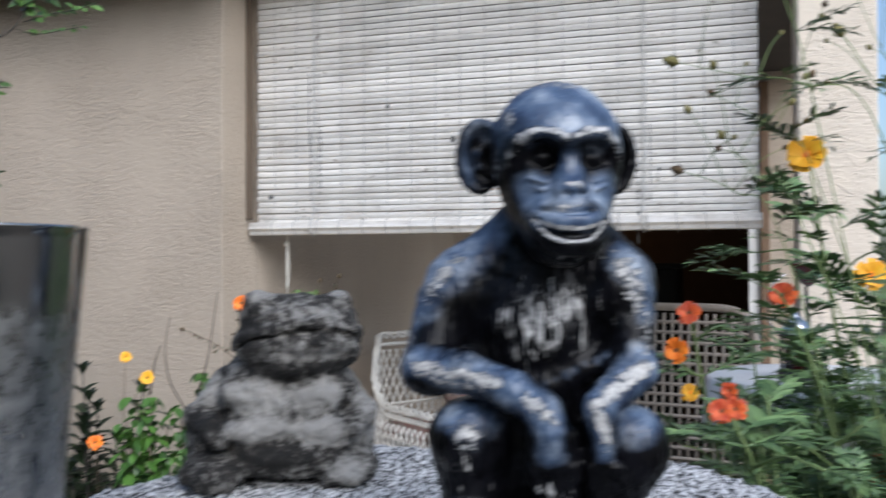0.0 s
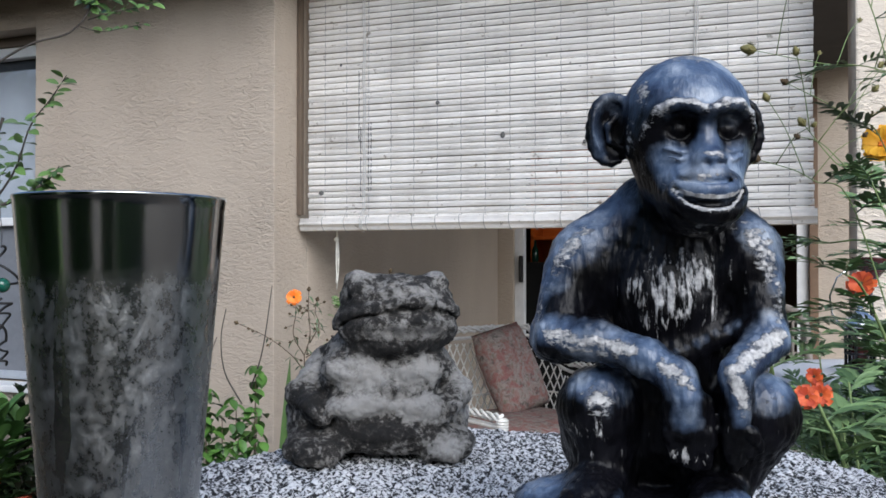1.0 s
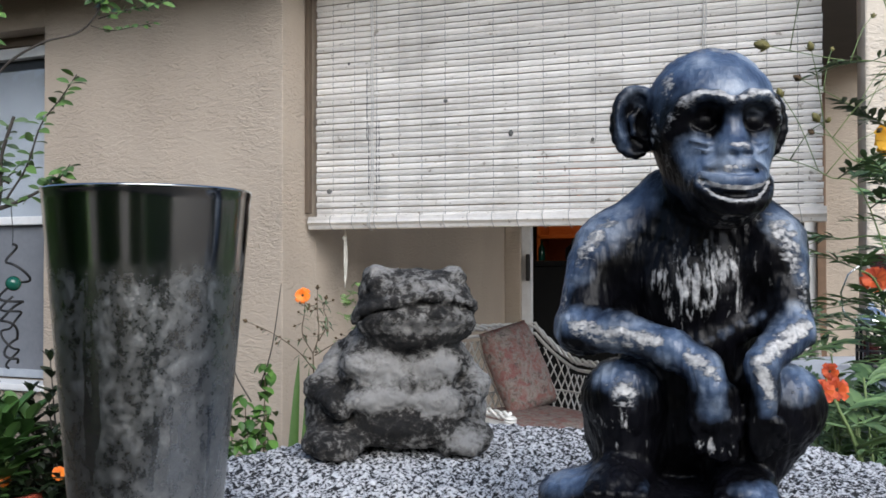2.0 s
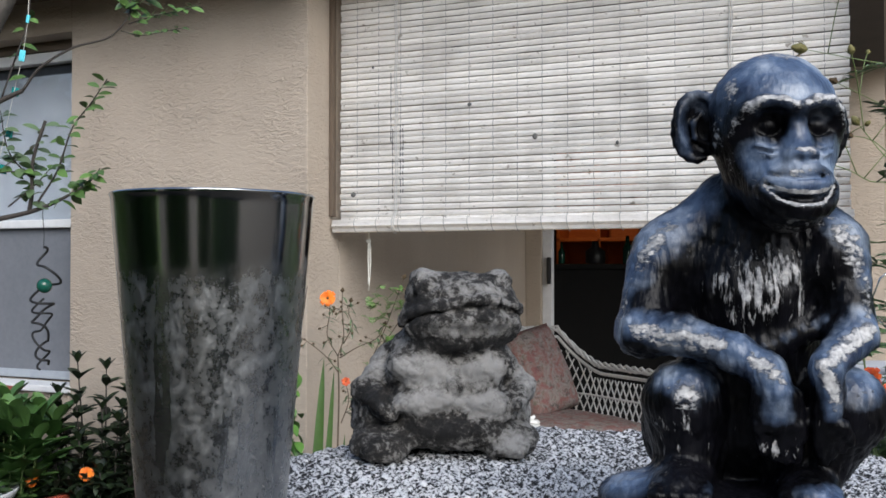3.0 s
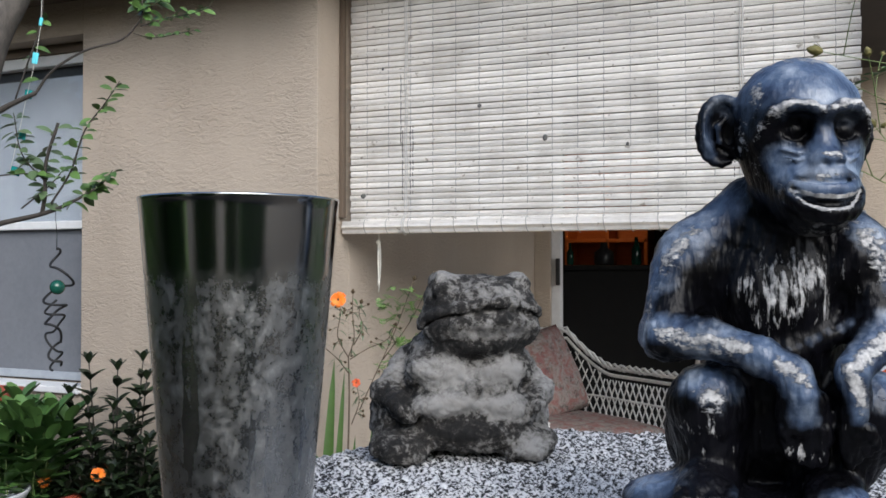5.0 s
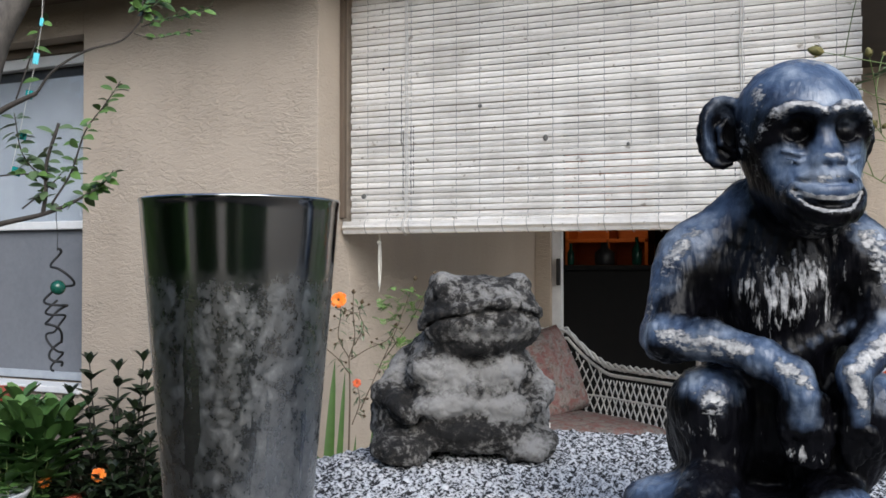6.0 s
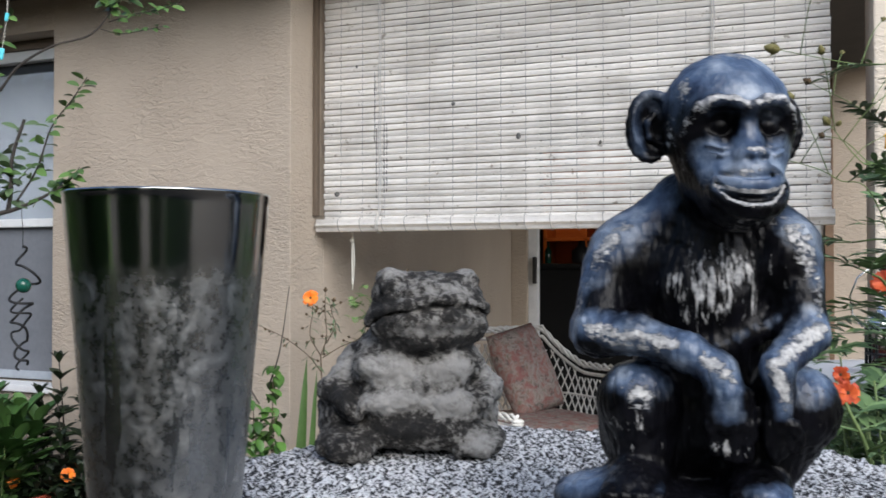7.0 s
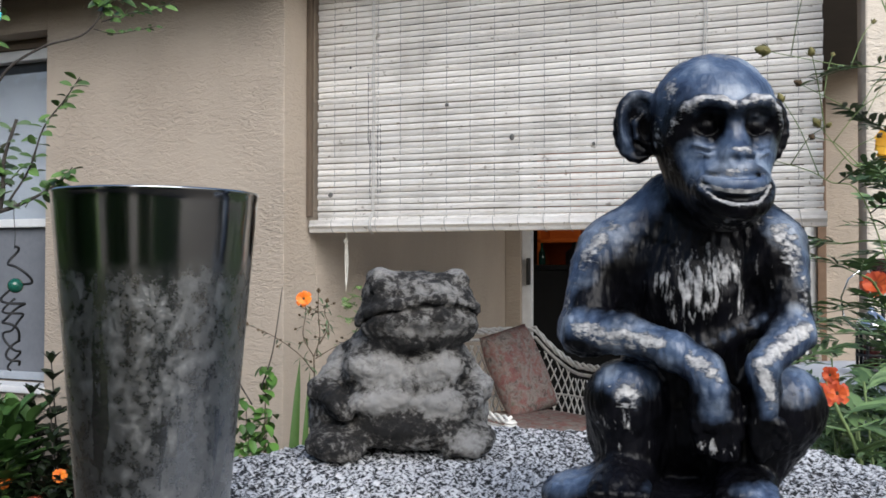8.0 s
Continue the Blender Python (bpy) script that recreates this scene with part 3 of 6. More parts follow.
    F.path([H(x * 0.97, y - 1.0, 0.5 * (lip_up(x) + lip_low(x))) for x, y in zip(xs, deep)], 0.0019, 0.0006, cut=True)
    F.path(upper, 0.0010, 0.0006)
    F.path(lower, 0.0011, 0.0006)
    F.path([H(x * 0.95, y + 0.2, -24.8 + 0.01 * x * x) for x, y in zip(xs, deep)], 0.0008, 0.0012, cut=True)
    for s in (-1, 1):
        F.path([H(s * 8, -32, -18), H(s * 14, -28.4, -20.4), H(s * 17, -23, -27)], 0.0009, 0.002, cut=True)
    # ears
    for s, ex, ey in ((-1, 32.5, 8), (1, 27.0, 15)):
        F.egg(H(s * ex, ey, 2), V(10.4, 4.6, 15.8), 0.003, (0, s * 6, 17 - s * 20))
        F.egg(H(s * (ex + 0.6), ey - 4.6, 2.2), V(7.6, 5.0, 12.6), 0.0012, (0, s * 6, 17 - s * 20), cut=True)
        rim = [H(s * (ex + 9.6 * math.cos(a)), ey - 2.6 - s * 3.2 * math.cos(a) * (s < 0), 2 + 15 * math.sin(a)) for a in [radians(q) for q in range(-110, 131, 20)]]
        F.path(rim, 0.0014, 0.002)
        F.path([H(s * (ex - 4), ey - 2, -6), H(s * (ex + 0.5), ey - 2.2, -3), H(s * (ex + 1.5), ey - 2.2, 4), H(s * (ex - 2), ey - 2, 8)], 0.0014, 0.0014)
    # the cast base under the feet
    F.egg(V(-4, 16, 16), V(60, 46, 24), 0.006)
    F.egg(V(-45, 4, 32), V(24, 22, 13), 0.008)
    F.egg(V(0, 0, 22), V(50, 30, 17), 0.006)
    F.egg(V(0, 20, -30), V(200, 200, 30), 0.001, cut=True)

    def marks(v):
        w = np.zeros(len(v))

        def spot(c, r, a):
            q = ((v - np.array(c)) / (np.array(r) * mm)) ** 2
            w[:] = np.maximum(w, a * np.exp(-q.sum(1)))
        spot(V(4, -4, 131), (28, 14, 18), 0.72)
        spot(V(14, -3, 137), (14, 12, 13), 0.92)
        spot(V(-6, -3, 118), (24, 12, 8), 0.45)
        for a, b, r, p in ((V(-50, -10, 111), V(-14, -20, 106), 3.4, 1.0), (V(-48, -11, 107), V(-20, -18, 102), 2.4, 0.6), (V(-2, -24, 102), V(12, -26, 92), 3.4, 0.98), (V(47, -6, 113), V(28, -21, 99), 4.2, 1.02),
                           (V(27, -21, 98), V(33, -22, 82), 3.2, 0.98), (V(-57, 4, 146), V(-58, -4, 116), 5, 0.66), (V(-36, 4, 158), V(-52, 2, 142), 6, 0.78), (V(36, 2, 160), V(46, 0, 138), 7, 0.85), (V(47, 4, 132), V(48, -2, 118), 5, 0.6)):
            for u in np.linspace(0, 1, 26):
                spot(a + (b - a) * u, (r * 1.15, r, r), p)
        spot(V(-28, -12, 83), (7, 7, 8), 0.85)
        spot(V(-28, -11, 71), (2.4, 6, 9), 0.75)
        spot(V(-34, -8, 62), (14, 10, 20), 0.34)
        spot(V(44, -8, 88), (9, 8, 7), 0.4)
        for s in (-1, 1):
            ridge = [H(s * 22.6, -15, -4), H(s * 21, -20, 0.6), H(s * 18.8, -24.4, 5.4), H(s * 13.6, -29, 8.8), H(s * 7, -32, 8.2), H(s * 2.5, -33, 6)]
            for a, b in zip(ridge, ridge[1:]):
                for u in np.linspace(0, 1, 9):
                    spot(a + (b - a) * u, (2.8, 3.4, 2.4), 0.98)
            spot(H(s * 16, -4, 31), (10, 10, 8), 0.45)
            spot(H(s * 24, -14, -18), (6, 8, 10), 0.35)
            for q in range(-100, 121, 20):
                spot(H(s * (33 + 10 * math.cos(radians(q))), 3, 2 + 15.4 * math.sin(radians(q))), (3, 8, 3), 0.32)
            for x in np.linspace(2, 15, 8):
                spot(H(s * x, -36 + 0.05 * x * x, -22.4 - 0.02 * x * x), (2.6, 6, 2.4), 0.58)
            spot(H(s * 18, -25, -30), (3, 8, 8), 0.5)
        spot(H(-23, -14, 16), (4, 9, 10), 0.72)
        spot(H(-29, -6, -4), (5, 7, 12), 0.66)
        spot(H(-25, -10, -28), (1.6, 4, 1.6), 1.0)
        for x in np.linspace(-13.4, 13.4, 33):
            y = -38.4 + 0.050 * x * x
            spot(H(x, y, lip_up(x) + 0.3), (1.2, 3, 0.95), 1.5)
            spot(H(x, y + 0.6, lip_low(x) - 0.1), (1.2, 3, 1.05), 1.5)
        for x in np.linspace(-12, 12, 25):
            q = ((v - H(x, -37.0 + 0.050 * x * x, 0.5 * (lip_up(x) + lip_low(x)))) / (np.array((1.2, 5, 0.95 - 0.004 * x * x)) * mm)) ** 2
            w[:] = w * (1 - np.exp(-q.sum(1)))
        spot(H(0, -36.5, -13.6), (6, 4, 1.8), 1.1)
        spot(H(2, -12, 31), (16, 8, 4), 0.72)
        spot(H(2, -30, -43), (14, 9, 5), 0.6)
        for q in range(4):
            spot(V(4 + q * 4.2, -17, 60 + 1.2 * abs(q - 2)), (2, 5, 5), 0.62)
        spot(V(-5, -24, 45), (10, 8, 5), 0.5)
        return w

    def blue_sheen(v):
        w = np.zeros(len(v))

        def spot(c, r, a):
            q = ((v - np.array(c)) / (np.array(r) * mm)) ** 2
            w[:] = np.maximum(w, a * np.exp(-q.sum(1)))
        # Blue paint plus painted sky sheen on crown and limbs; undersides stay black.
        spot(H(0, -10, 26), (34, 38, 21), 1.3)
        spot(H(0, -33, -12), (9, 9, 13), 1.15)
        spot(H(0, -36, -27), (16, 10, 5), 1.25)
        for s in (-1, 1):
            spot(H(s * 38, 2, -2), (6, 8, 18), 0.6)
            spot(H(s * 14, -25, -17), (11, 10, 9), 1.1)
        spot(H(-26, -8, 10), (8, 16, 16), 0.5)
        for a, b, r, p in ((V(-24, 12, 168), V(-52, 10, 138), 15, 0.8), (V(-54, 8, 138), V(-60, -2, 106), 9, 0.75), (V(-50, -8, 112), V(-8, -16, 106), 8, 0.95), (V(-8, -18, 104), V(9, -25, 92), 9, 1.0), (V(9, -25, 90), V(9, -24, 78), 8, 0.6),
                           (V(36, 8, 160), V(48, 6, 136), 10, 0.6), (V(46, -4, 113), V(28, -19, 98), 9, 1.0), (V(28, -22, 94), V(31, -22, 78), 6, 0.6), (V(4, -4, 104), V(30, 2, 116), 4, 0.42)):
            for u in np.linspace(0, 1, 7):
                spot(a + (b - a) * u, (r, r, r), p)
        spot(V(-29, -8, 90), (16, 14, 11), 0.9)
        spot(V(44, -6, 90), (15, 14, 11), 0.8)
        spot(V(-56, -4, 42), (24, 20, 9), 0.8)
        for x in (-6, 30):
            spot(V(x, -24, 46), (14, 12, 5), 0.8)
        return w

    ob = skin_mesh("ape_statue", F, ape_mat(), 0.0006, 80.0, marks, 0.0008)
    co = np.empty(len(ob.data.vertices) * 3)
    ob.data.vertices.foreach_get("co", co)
    ob.data.attributes.new("blue", "FLOAT", "POINT").data.foreach_set("value", blue_sheen(co.reshape(-1, 3)))
    P = co.reshape(-1, 3) / mm
    brushed = np.exp(-(((P - (4, -4, 128)) / (36, 26, 30)) ** 2).sum(1) ** 2) + (P[:, 2] < 76)
    ob.data.attributes.new("comb", "FLOAT", "POINT").data.foreach_set("value", np.clip(brushed, 0, 1))
    ob.matrix_world = pose(-0.0650, 0.3480, STONE_Z, 0, 0, 4.5)
    tagged(ob, "glossy blue-black squatting ape statue, rubbed pale on raised parts", "statue")


# ---- the frog statue ----
def frog_mat():
    m, n, l, b = nodes_of("weathered grey cast stone", 0.9)
    v = coords(n, l)
    big = noise_tex(n, l, v, 34, 6, 0.62)
    fine = noise_tex(n, l, v, 210, 6, 0.75)
    at = n.new("ShaderNodeAttribute")
    at.attribute_name = "worn"
    patch = noise_tex(n, l, v, 150, 5, 0.72, 0.5)
    f = arith(n, l, "ADD", arith(n, l, "MULTIPLY", big, 0.30), arith(n, l, "ADD", arith(n, l, "MULTIPLY", patch, 0.5), arith(n, l, "MULTIPLY", at.outputs["Fac"], 0.30)))
    f = arith(n, l, "ADD", f, arith(n, l, "MULTIPLY", fine, 0.3))
    col = ramp(n, l, f, [(0.43, (0.004, 0.0035, 0.003)), (0.49, (0.028, 0.025, 0.022)), (0.53, (0.13, 0.124, 0.115)), (0.64, (0.255, 0.247, 0.236))])
    l.new(col, b.inputs["Base Color"])
    bump(n, l, b, arith(n, l, "ADD", fine, arith(n, l, "MULTIPLY", big, 0.8)), 0.8, 0.0022)
    return m


def make_frog():
    F = Form((-0.095, -0.085, -0.002), (0.085, 0.085, 0.145), 0.0013)
    mm = 0.001
    V = lambda *p: np.array(p) * mm
    HT = 13.0
    ct, st = math.cos(radians(HT)), math.sin(radians(HT))

    def K(x, y, z):
        """A point of the head, which is turned against the body."""
        x = x * 1.07 + 4
        return np.array((x * ct - y * st, x * st + y * ct, z)) * mm

    F.egg(V(-6, 10, 40), V(55, 44, 42), 0.01)
    F.egg(V(-3, 4, 66), V(45, 36, 34), 0.012)
    # head with wide jaw, eye lumps
    F.egg(K(0, -13, 103), V(43, 35, 22), 0.006, (0, 0, HT))
    F.egg(K(0, -15, 116), V(39, 31, 17), 0.008, (0, 0, HT))
    F.egg(K(0, -18, 90), V(39, 28, 16), 0.012, (0, 0, HT))
    for s in (-1, 1):
        F.egg(K(s * 26, -15, 126), V(10, 13, 10.5), 0.007, (0, 0, HT))
        F.egg(K(s * 27, -26, 124), V(5.5, 4, 6), 0.0025)
        F.path([K(s * 36, -22, 117), K(s * 27, -29, 115.5), K(s * 18, -27, 120)], 0.0016, 0.003, cut=True)
        F.egg(K(s * 6, -47, 113), V(2, 3, 1.6), 0.002, cut=True)
    lip = [(-39, -14, 93), (-37, -24, 98), (-32, -34, 102), (-22, -43, 104.5), (-8, -49, 107), (4, -50, 108.5), (16, -47, 107), (28, -40, 104), (35, -29, 100), (38, -18, 95)]
    F.path([K(x, y * 0.97 + 1.2, z + 5.2) for x, y, z in lip], 0.0048, 0.003)
    F.path([K(x, y - 0.5, z) for x, y, z in lip], 0.0028, 0.0012, cut=True)
    F.path([K(x * 0.95, y * 0.95, z - 6.4) for x, y, z in lip[1:-1]], 0.0042, 0.006)
    # throat, breast and belly pads
    F.egg(V(2, -26, 82), V(28, 16, 9), 0.005)
    F.egg(V(-24, -25, 63.5), V(24, 15, 13), 0.010, (0, 8, 0))
    F.egg(V(22, -24, 63), V(20, 15, 13), 0.010, (0, -10, 0))
    F.egg(V(-19, -33, 41), V(24, 13, 10.5), 0.010, (0, -4, 0))
    F.egg(V(22, -30, 39), V(17, 14, 12.5), 0.010, (0, 8, 0))
    F.egg(V(1, -36, 52), V(7, 8, 7), 0.002)
    F.path([V(0, -54, 36), V(0, -48, 62), V(0, -40, 76)], 0.0022, 0.003, cut=True)
    F.path([V(-46, -34, 53), V(-22, -46, 51), V(-5, -46, 52), V(12, -44, 51), V(40, -34, 50)], 0.0024, 0.003, cut=True)
    F.egg(V(0, -28, 20), V(42, 18, 15), 0.008)
    # arms and haunches
    for s, ex, fx, fy in ((-1, -60, -47, -36), (1, 51, 37, -31)):
        F.limb(V(ex * 0.70, 4, 67), V(ex * 0.97, -10, 46), 0.0125, 0.0115, 0.005)
        F.limb(V(ex, -13, 48), V(ex * 0.78, -36, 36), 0.0100, 0.0085, 0.004)
        F.egg(V(-6 + s * 48, 10, 26), V(18, 36, 26), 0.005)
        F.egg(V(fx + s * 4, fy + 18, 11), V(20, 27, 13), 0.007, (0, 0, s * 16))
        F.egg(V(fx + s * 2, fy + 2, 11), V(19, 13, 10), 0.007)
        for q in (-1, 0, 1):
            F.limb(V(fx + q * 8, fy - 2, 10), V(fx + q * 9, fy - 9, 6), 0.0062, 0.0052, 0.005)
        F.path([V(ex + s * 2, -26, 37), V(fx * 1.05, -44, 28), V(fx * 0.66, -48, 25)], 0.0032, 0.003, cut=True)
    F.path([V(40, -26, 60), V(40, -38, 46), V(38, -44, 32)], 0.0034, 0.003, cut=True)
    F.path([V(-46, -28, 60), V(-46, -38, 46), V(-44, -44, 32)], 0.0030, 0.003, cut=True)
    F.egg(V(0, 0, -30), V(300, 300, 30), 0.001, cut=True)

    def marks(v):
        """Bare pale stone, against the dark growth on the rest."""
        w = np.full(len(v), -0.17)

        def spot(c, r, a):
            q = ((v - np.array(c)) / (np.array(r) * mm)) ** 2
            w[:] += a * np.exp(-q.sum(1) ** 2)
        spot(V(-24, -40, 64), (24, 18, 12), 0.5)
        spot(V(22, -40, 64), (20, 18, 12), 0.5)
        spot(V(-18, -48, 42), (25, 16, 9.5), 0.58)
        spot(V(22, -46, 40), (17, 16, 12), 0.55)
        spot(K(0, -46, 94), (36, 18, 6), 0.28)
        spot(V(-56, 4, 62), (16, 24, 16), 0.3)
        spot(V(58, 0, 50), (14, 30, 26), 0.38)
        spot(K(-26, -20, 133), (10, 12, 6), 0.3)
        spot(K(26, -20, 133), (10, 12, 6), 0.3)
        spot(K(4, -40, 120), (20, 16, 5), 0.22)
        spot(V(40, -50, 14), (14, 14, 10), 0.36)
        spot(V(-54, -32, 42), (14, 22, 14), -0.28)
        spot(V(-6, -44, 24), (40, 16, 9), -0.28)
        spot(V(-50, -50, 14), (20, 18, 10), -0.12)
        spot(K(0, -34, 82), (36, 18, 6), -0.25)
        spot(K(-34, -24, 110), (12, 16, 16), -0.2)
        return w

    ob = skin_mesh("frog_statue", F, frog_mat(), 0.0024, 75.0, marks)
    ob.matrix_world = pose(-0.2855, 0.535, STONE_Z + 0.0055, 0, 0, 27) @ Matrix.Diagonal((1, 1, 0.965, 1))
    tagged(ob, "mottled grey cast-stone frog statue sitting upright on the stone", "statue")


# ---- the rough stone that carries the statues ----
STONE_Z = 0.952


def stone_mat():
    m, n, l, b = nodes_of("speckled rough granite", 0.85)
    v = coords(n, l)
    g = noise_tex(n, l, v, 340, 4, 0.65)
    at = n.new("ShaderNodeAttribute")
    at.attribute_name = "pit"
    f = arith(n, l, "ADD", arith(n, l, "MULTIPLY", g, 0.95), arith(n, l, "MULTIPLY", at.outputs["Fac"], 0.22))
    big = noise_tex(n, l, v, 9, 3)
    f = arith(n, l, "ADD", f, arith(n, l, "MULTIPLY", big, 0.12))
    col = ramp(n, l, f, [(0.59, (0.006, 0.006, 0.007)), (0.63, (0.06, 0.06, 0.062)), (0.66, (0.46, 0.465, 0.475)), (0.76, (0.72, 0.72, 0.73))])
    l.new(col, b.inputs["Base Color"])
    bump(n, l, b, g, 0.8, 0.003)
    return m


def make_stone():
    cx, cy = -0.16, 0.43

    def edge(a):
        """The stone's outline, as the distance from its middle."""
        c, s = math.cos(a), math.sin(a)
        ax, ay = (0.235, 0.275)
        r = (abs(c / ax) ** 3.2 + abs(s / ay) ** 3.2) ** (-1 / 3.2)
        return r * (1 + 0.035 * noise.noise((c * 2, s * 2, 1)) + 0.012 * noise.noise((c * 9, s * 9, 4)))
    bm = bmesh.new()
    pit = []
    na, rings = 420, []
    prof = [(k / 110, 0.0) for k in range(1, 104)] + [(0.955, -0.002), (0.97, -0.006), (0.985, -0.014), (0.995, -0.026), (1.0, -0.045), (1.0, -0.09), (0.99, -0.16), (0.96, -0.3), (0.97, -0.6), (1.02, -0.85), (1.05, -1.12)]

    def put(x, y, z, up):
        h = noise.fractal((x * 230, y * 230, z * 230), 0.7, 2.2, 3)
        lump = noise.noise((x * 14, y * 14, 2)) * 0.004 + 0.0065 * math.exp(-((x + 0.285) ** 2 + (y - 0.51) ** 2) / 0.0081)
        pit.append(h)
        return bm.verts.new((x, y, z + (0.0034 * h + lump) * up))
    mid = put(cx, cy, STONE_Z, 1)
    for q, dz in prof:
        ring = []
        for k in range(na):
            a = 2 * math.pi * k / na
            r = q * edge(a)
            side = 1 if dz > -0.03 else 0.3
            if dz < -0.03:
                r *= 1 + 0.03 * noise.noise((math.cos(a) * 5, math.sin(a) * 5, dz * 8))
            ring.append(put(cx + r * math.cos(a), cy + r * math.sin(a), STONE_Z + dz, side))
        rings.append(ring)
    for k in range(na):
        bm.faces.new((mid, rings[0][k], rings[0][(k + 1) % na]))
    for a, b in zip(rings, rings[1:]):
        for k in range(na):
            bm.faces.new((a[k], b[k], b[(k + 1) % na], a[(k + 1) % na]))
    ob = part("stone_block", smooth(bm), stone_mat())
    at = ob.data.attributes.new("pit", "FLOAT", "POINT")
    at.data.foreach_set("value", [0.5 + 0.5 * h for h in pit])
    tagged(ob, "rough block of black and white speckled granite", "stone")


make_stone()
make_ape()
make_frog()


# ---- the steel cup ----
def cup_mat():
    """Polished steel, misted with condensation below the drink's level."""
    m, n, l, b = nodes_of("misted steel", 0.1, 1.0)
    v = coords(n, l)
    sep = n.new("ShaderNodeSeparateXYZ")
    l.new(v, sep.inputs[0])
    wav = noise_tex(n, l, coords(n, l, (1, 1, 0.3)), 60, 3)
    level = arith(n, l, "ADD", sep.outputs[2], arith(n, l, "MULTIPLY", arith(n, l, "SUBTRACT", wav, 0.5), 0.012))
    mist = ramp(n, l, arith(n, l, "MULTIPLY", level, 1 / 0.2), [(0.64, 1.0), (0.70, 0.0)])
    blot = noise_tex(n, l, coords(n, l, (1, 1, 0.75)), 150, 8, 0.78)
    cover = ramp(n, l, blot, [(0.38, 0.10), (0.60, 1.0)])
    runs = ramp(n, l, noise_tex(n, l, coords(n, l, (1, 1, 0.05)), 90, 3), [(0.6, 1.0), (0.66, 0.25)])
    f = arith(n, l, "MULTIPLY", arith(n, l, "MULTIPLY", mist, cover), runs)
    drop = n.new("ShaderNodeTexVoronoi")
    drop.inputs["Scale"].default_value = 420
    l.new(v, drop.inputs["Vector"])
    bead = ramp(n, l, drop.outputs["Distance"], [(0.0, 1.0), (0.35, 0.0)])
    run = ramp(n, l, noise_tex(n, l, coords(n, l, (1, 1, 0.06)), 120, 3), [(0.62, 0.0), (0.68, 1.0)])
    l.new(arith(n, l, "ADD", arith(n, l, "MULTIPLY", f, 0.34), 0.13), b.inputs["Roughness"])
    tint = ramp(n, l, blot, [(0.36, (0.10, 0.103, 0.103)), (0.66, (0.44, 0.445, 0.445))])
    l.new(mix(n, l, f, (0.40, 0.41, 0.41), tint), b.inputs["Base Color"])
    h = arith(n, l, "MULTIPLY", arith(n, l, "ADD", arith(n, l, "MULTIPLY", bead, 0.5), arith(n, l, "ADD", blot, arith(n, l, "MULTIPLY", run, 0.5))), mist)
    bump(n, l, b, h, 0.28, 0.0006)
    return m


def make_cup():
    c = thing("steel_cup", pose(-0.3020, 0.2780, STONE_Z + 0.002), "tall tapered stainless steel cup, misted with condensation", "cup")
    H, rt, rb = 0.1705, 0.0464, 0.0322
    prof = [(rb - 0.004, 0.0), (rb, 0.002)] + [(rb + (rt - rb) * k / 40, 0.002 + (H - 0.004) * k / 40) for k in range(1, 41)]
    prof += [(rt + 0.0006, H - 0.0008), (rt + 0.0003, H), (rt - 0.0007, H + 0.0001), (rt - 0.0012, H - 0.0008)]
    prof += [(rt - 0.0012 - (rt - rb) * k / 12, H - 0.002 - (H - 0.008) * k / 12) for k in range(13)]
    bm = lathe(prof, 96)
    bm.faces.new([v for v in bm.verts[-96:]])
    part("cup_wall", bm, cup_mat(), c)
    bm = lathe([(0.0, 0.0), (0.0415, 0.0), (0.0415, 0.001), (0.0, 0.001)], 64, close_bottom=False)
    bmesh.ops.translate(bm, verts=bm.verts, vec=(0, 0, 0.128))
    part("drink", bm, BLACK, c, "dark drink inside the cup")


make_cup()


# ---- plants ----
def leaf_mat(name, dark, light, rough=0.45):
    m, n, l, b = nodes_of(name, rough)
    v = coords(n, l)
    isl = n.new("ShaderNodeNewGeometry").outputs["Random Per Island"]
    f = arith(n, l, "ADD", arith(n, l, "MULTIPLY", isl, 0.7), arith(n, l, "MULTIPLY", noise_tex(n, l, v, 60, 3), 0.3))
    l.new(ramp(n, l, f, [(0.1, dark), (0.9, light)]), b.inputs["Base Color"])
    b.inputs["Subsurface Weight"].default_value = 0.15
    b.inputs["Subsurface Radius"].default_value = (0.003, 0.004, 0.001)
    bump(n, l, b, noise_tex(n, l, v, 300, 3), 0.2, 0.0005)
    return m


GREEN = leaf_mat("mid green leaf", (0.028, 0.062, 0.014), (0.10, 0.19, 0.045))
GREEN_BROAD = leaf_mat("broad green leaf", (0.032, 0.085, 0.02), (0.115, 0.22, 0.062))
# Dark green taken down to near-black for the shade inside the bed.
GREEN_DARK = leaf_mat("dark green leaf with bed shade", (0.003, 0.008, 0.003), (0.02, 0.038, 0.013), 0.55)
GREEN_PALE = leaf_mat("fresh green leaf", (0.07, 0.14, 0.03), (0.17, 0.30, 0.075))
GREEN_VINE = leaf_mat("vine leaf", (0.02, 0.06, 0.01), (0.10, 0.22, 0.04))
GREEN_FEATHER = leaf_mat("feathery green leaf", (0.05, 0.10, 0.04), (0.19, 0.29, 0.12))
GREEN_DUSK = leaf_mat("grey green leaf", (0.03, 0.055, 0.025), (0.10, 0.155, 0.07))
STEM = mat("green stem", (0.09, 0.14, 0.04), (0.19, 0.25, 0.09), 0.6, scale=80)
STEM_DRY = mat("dry brown stem", (0.06, 0.045, 0.03), (0.14, 0.10, 0.065), 0.8, scale=80)
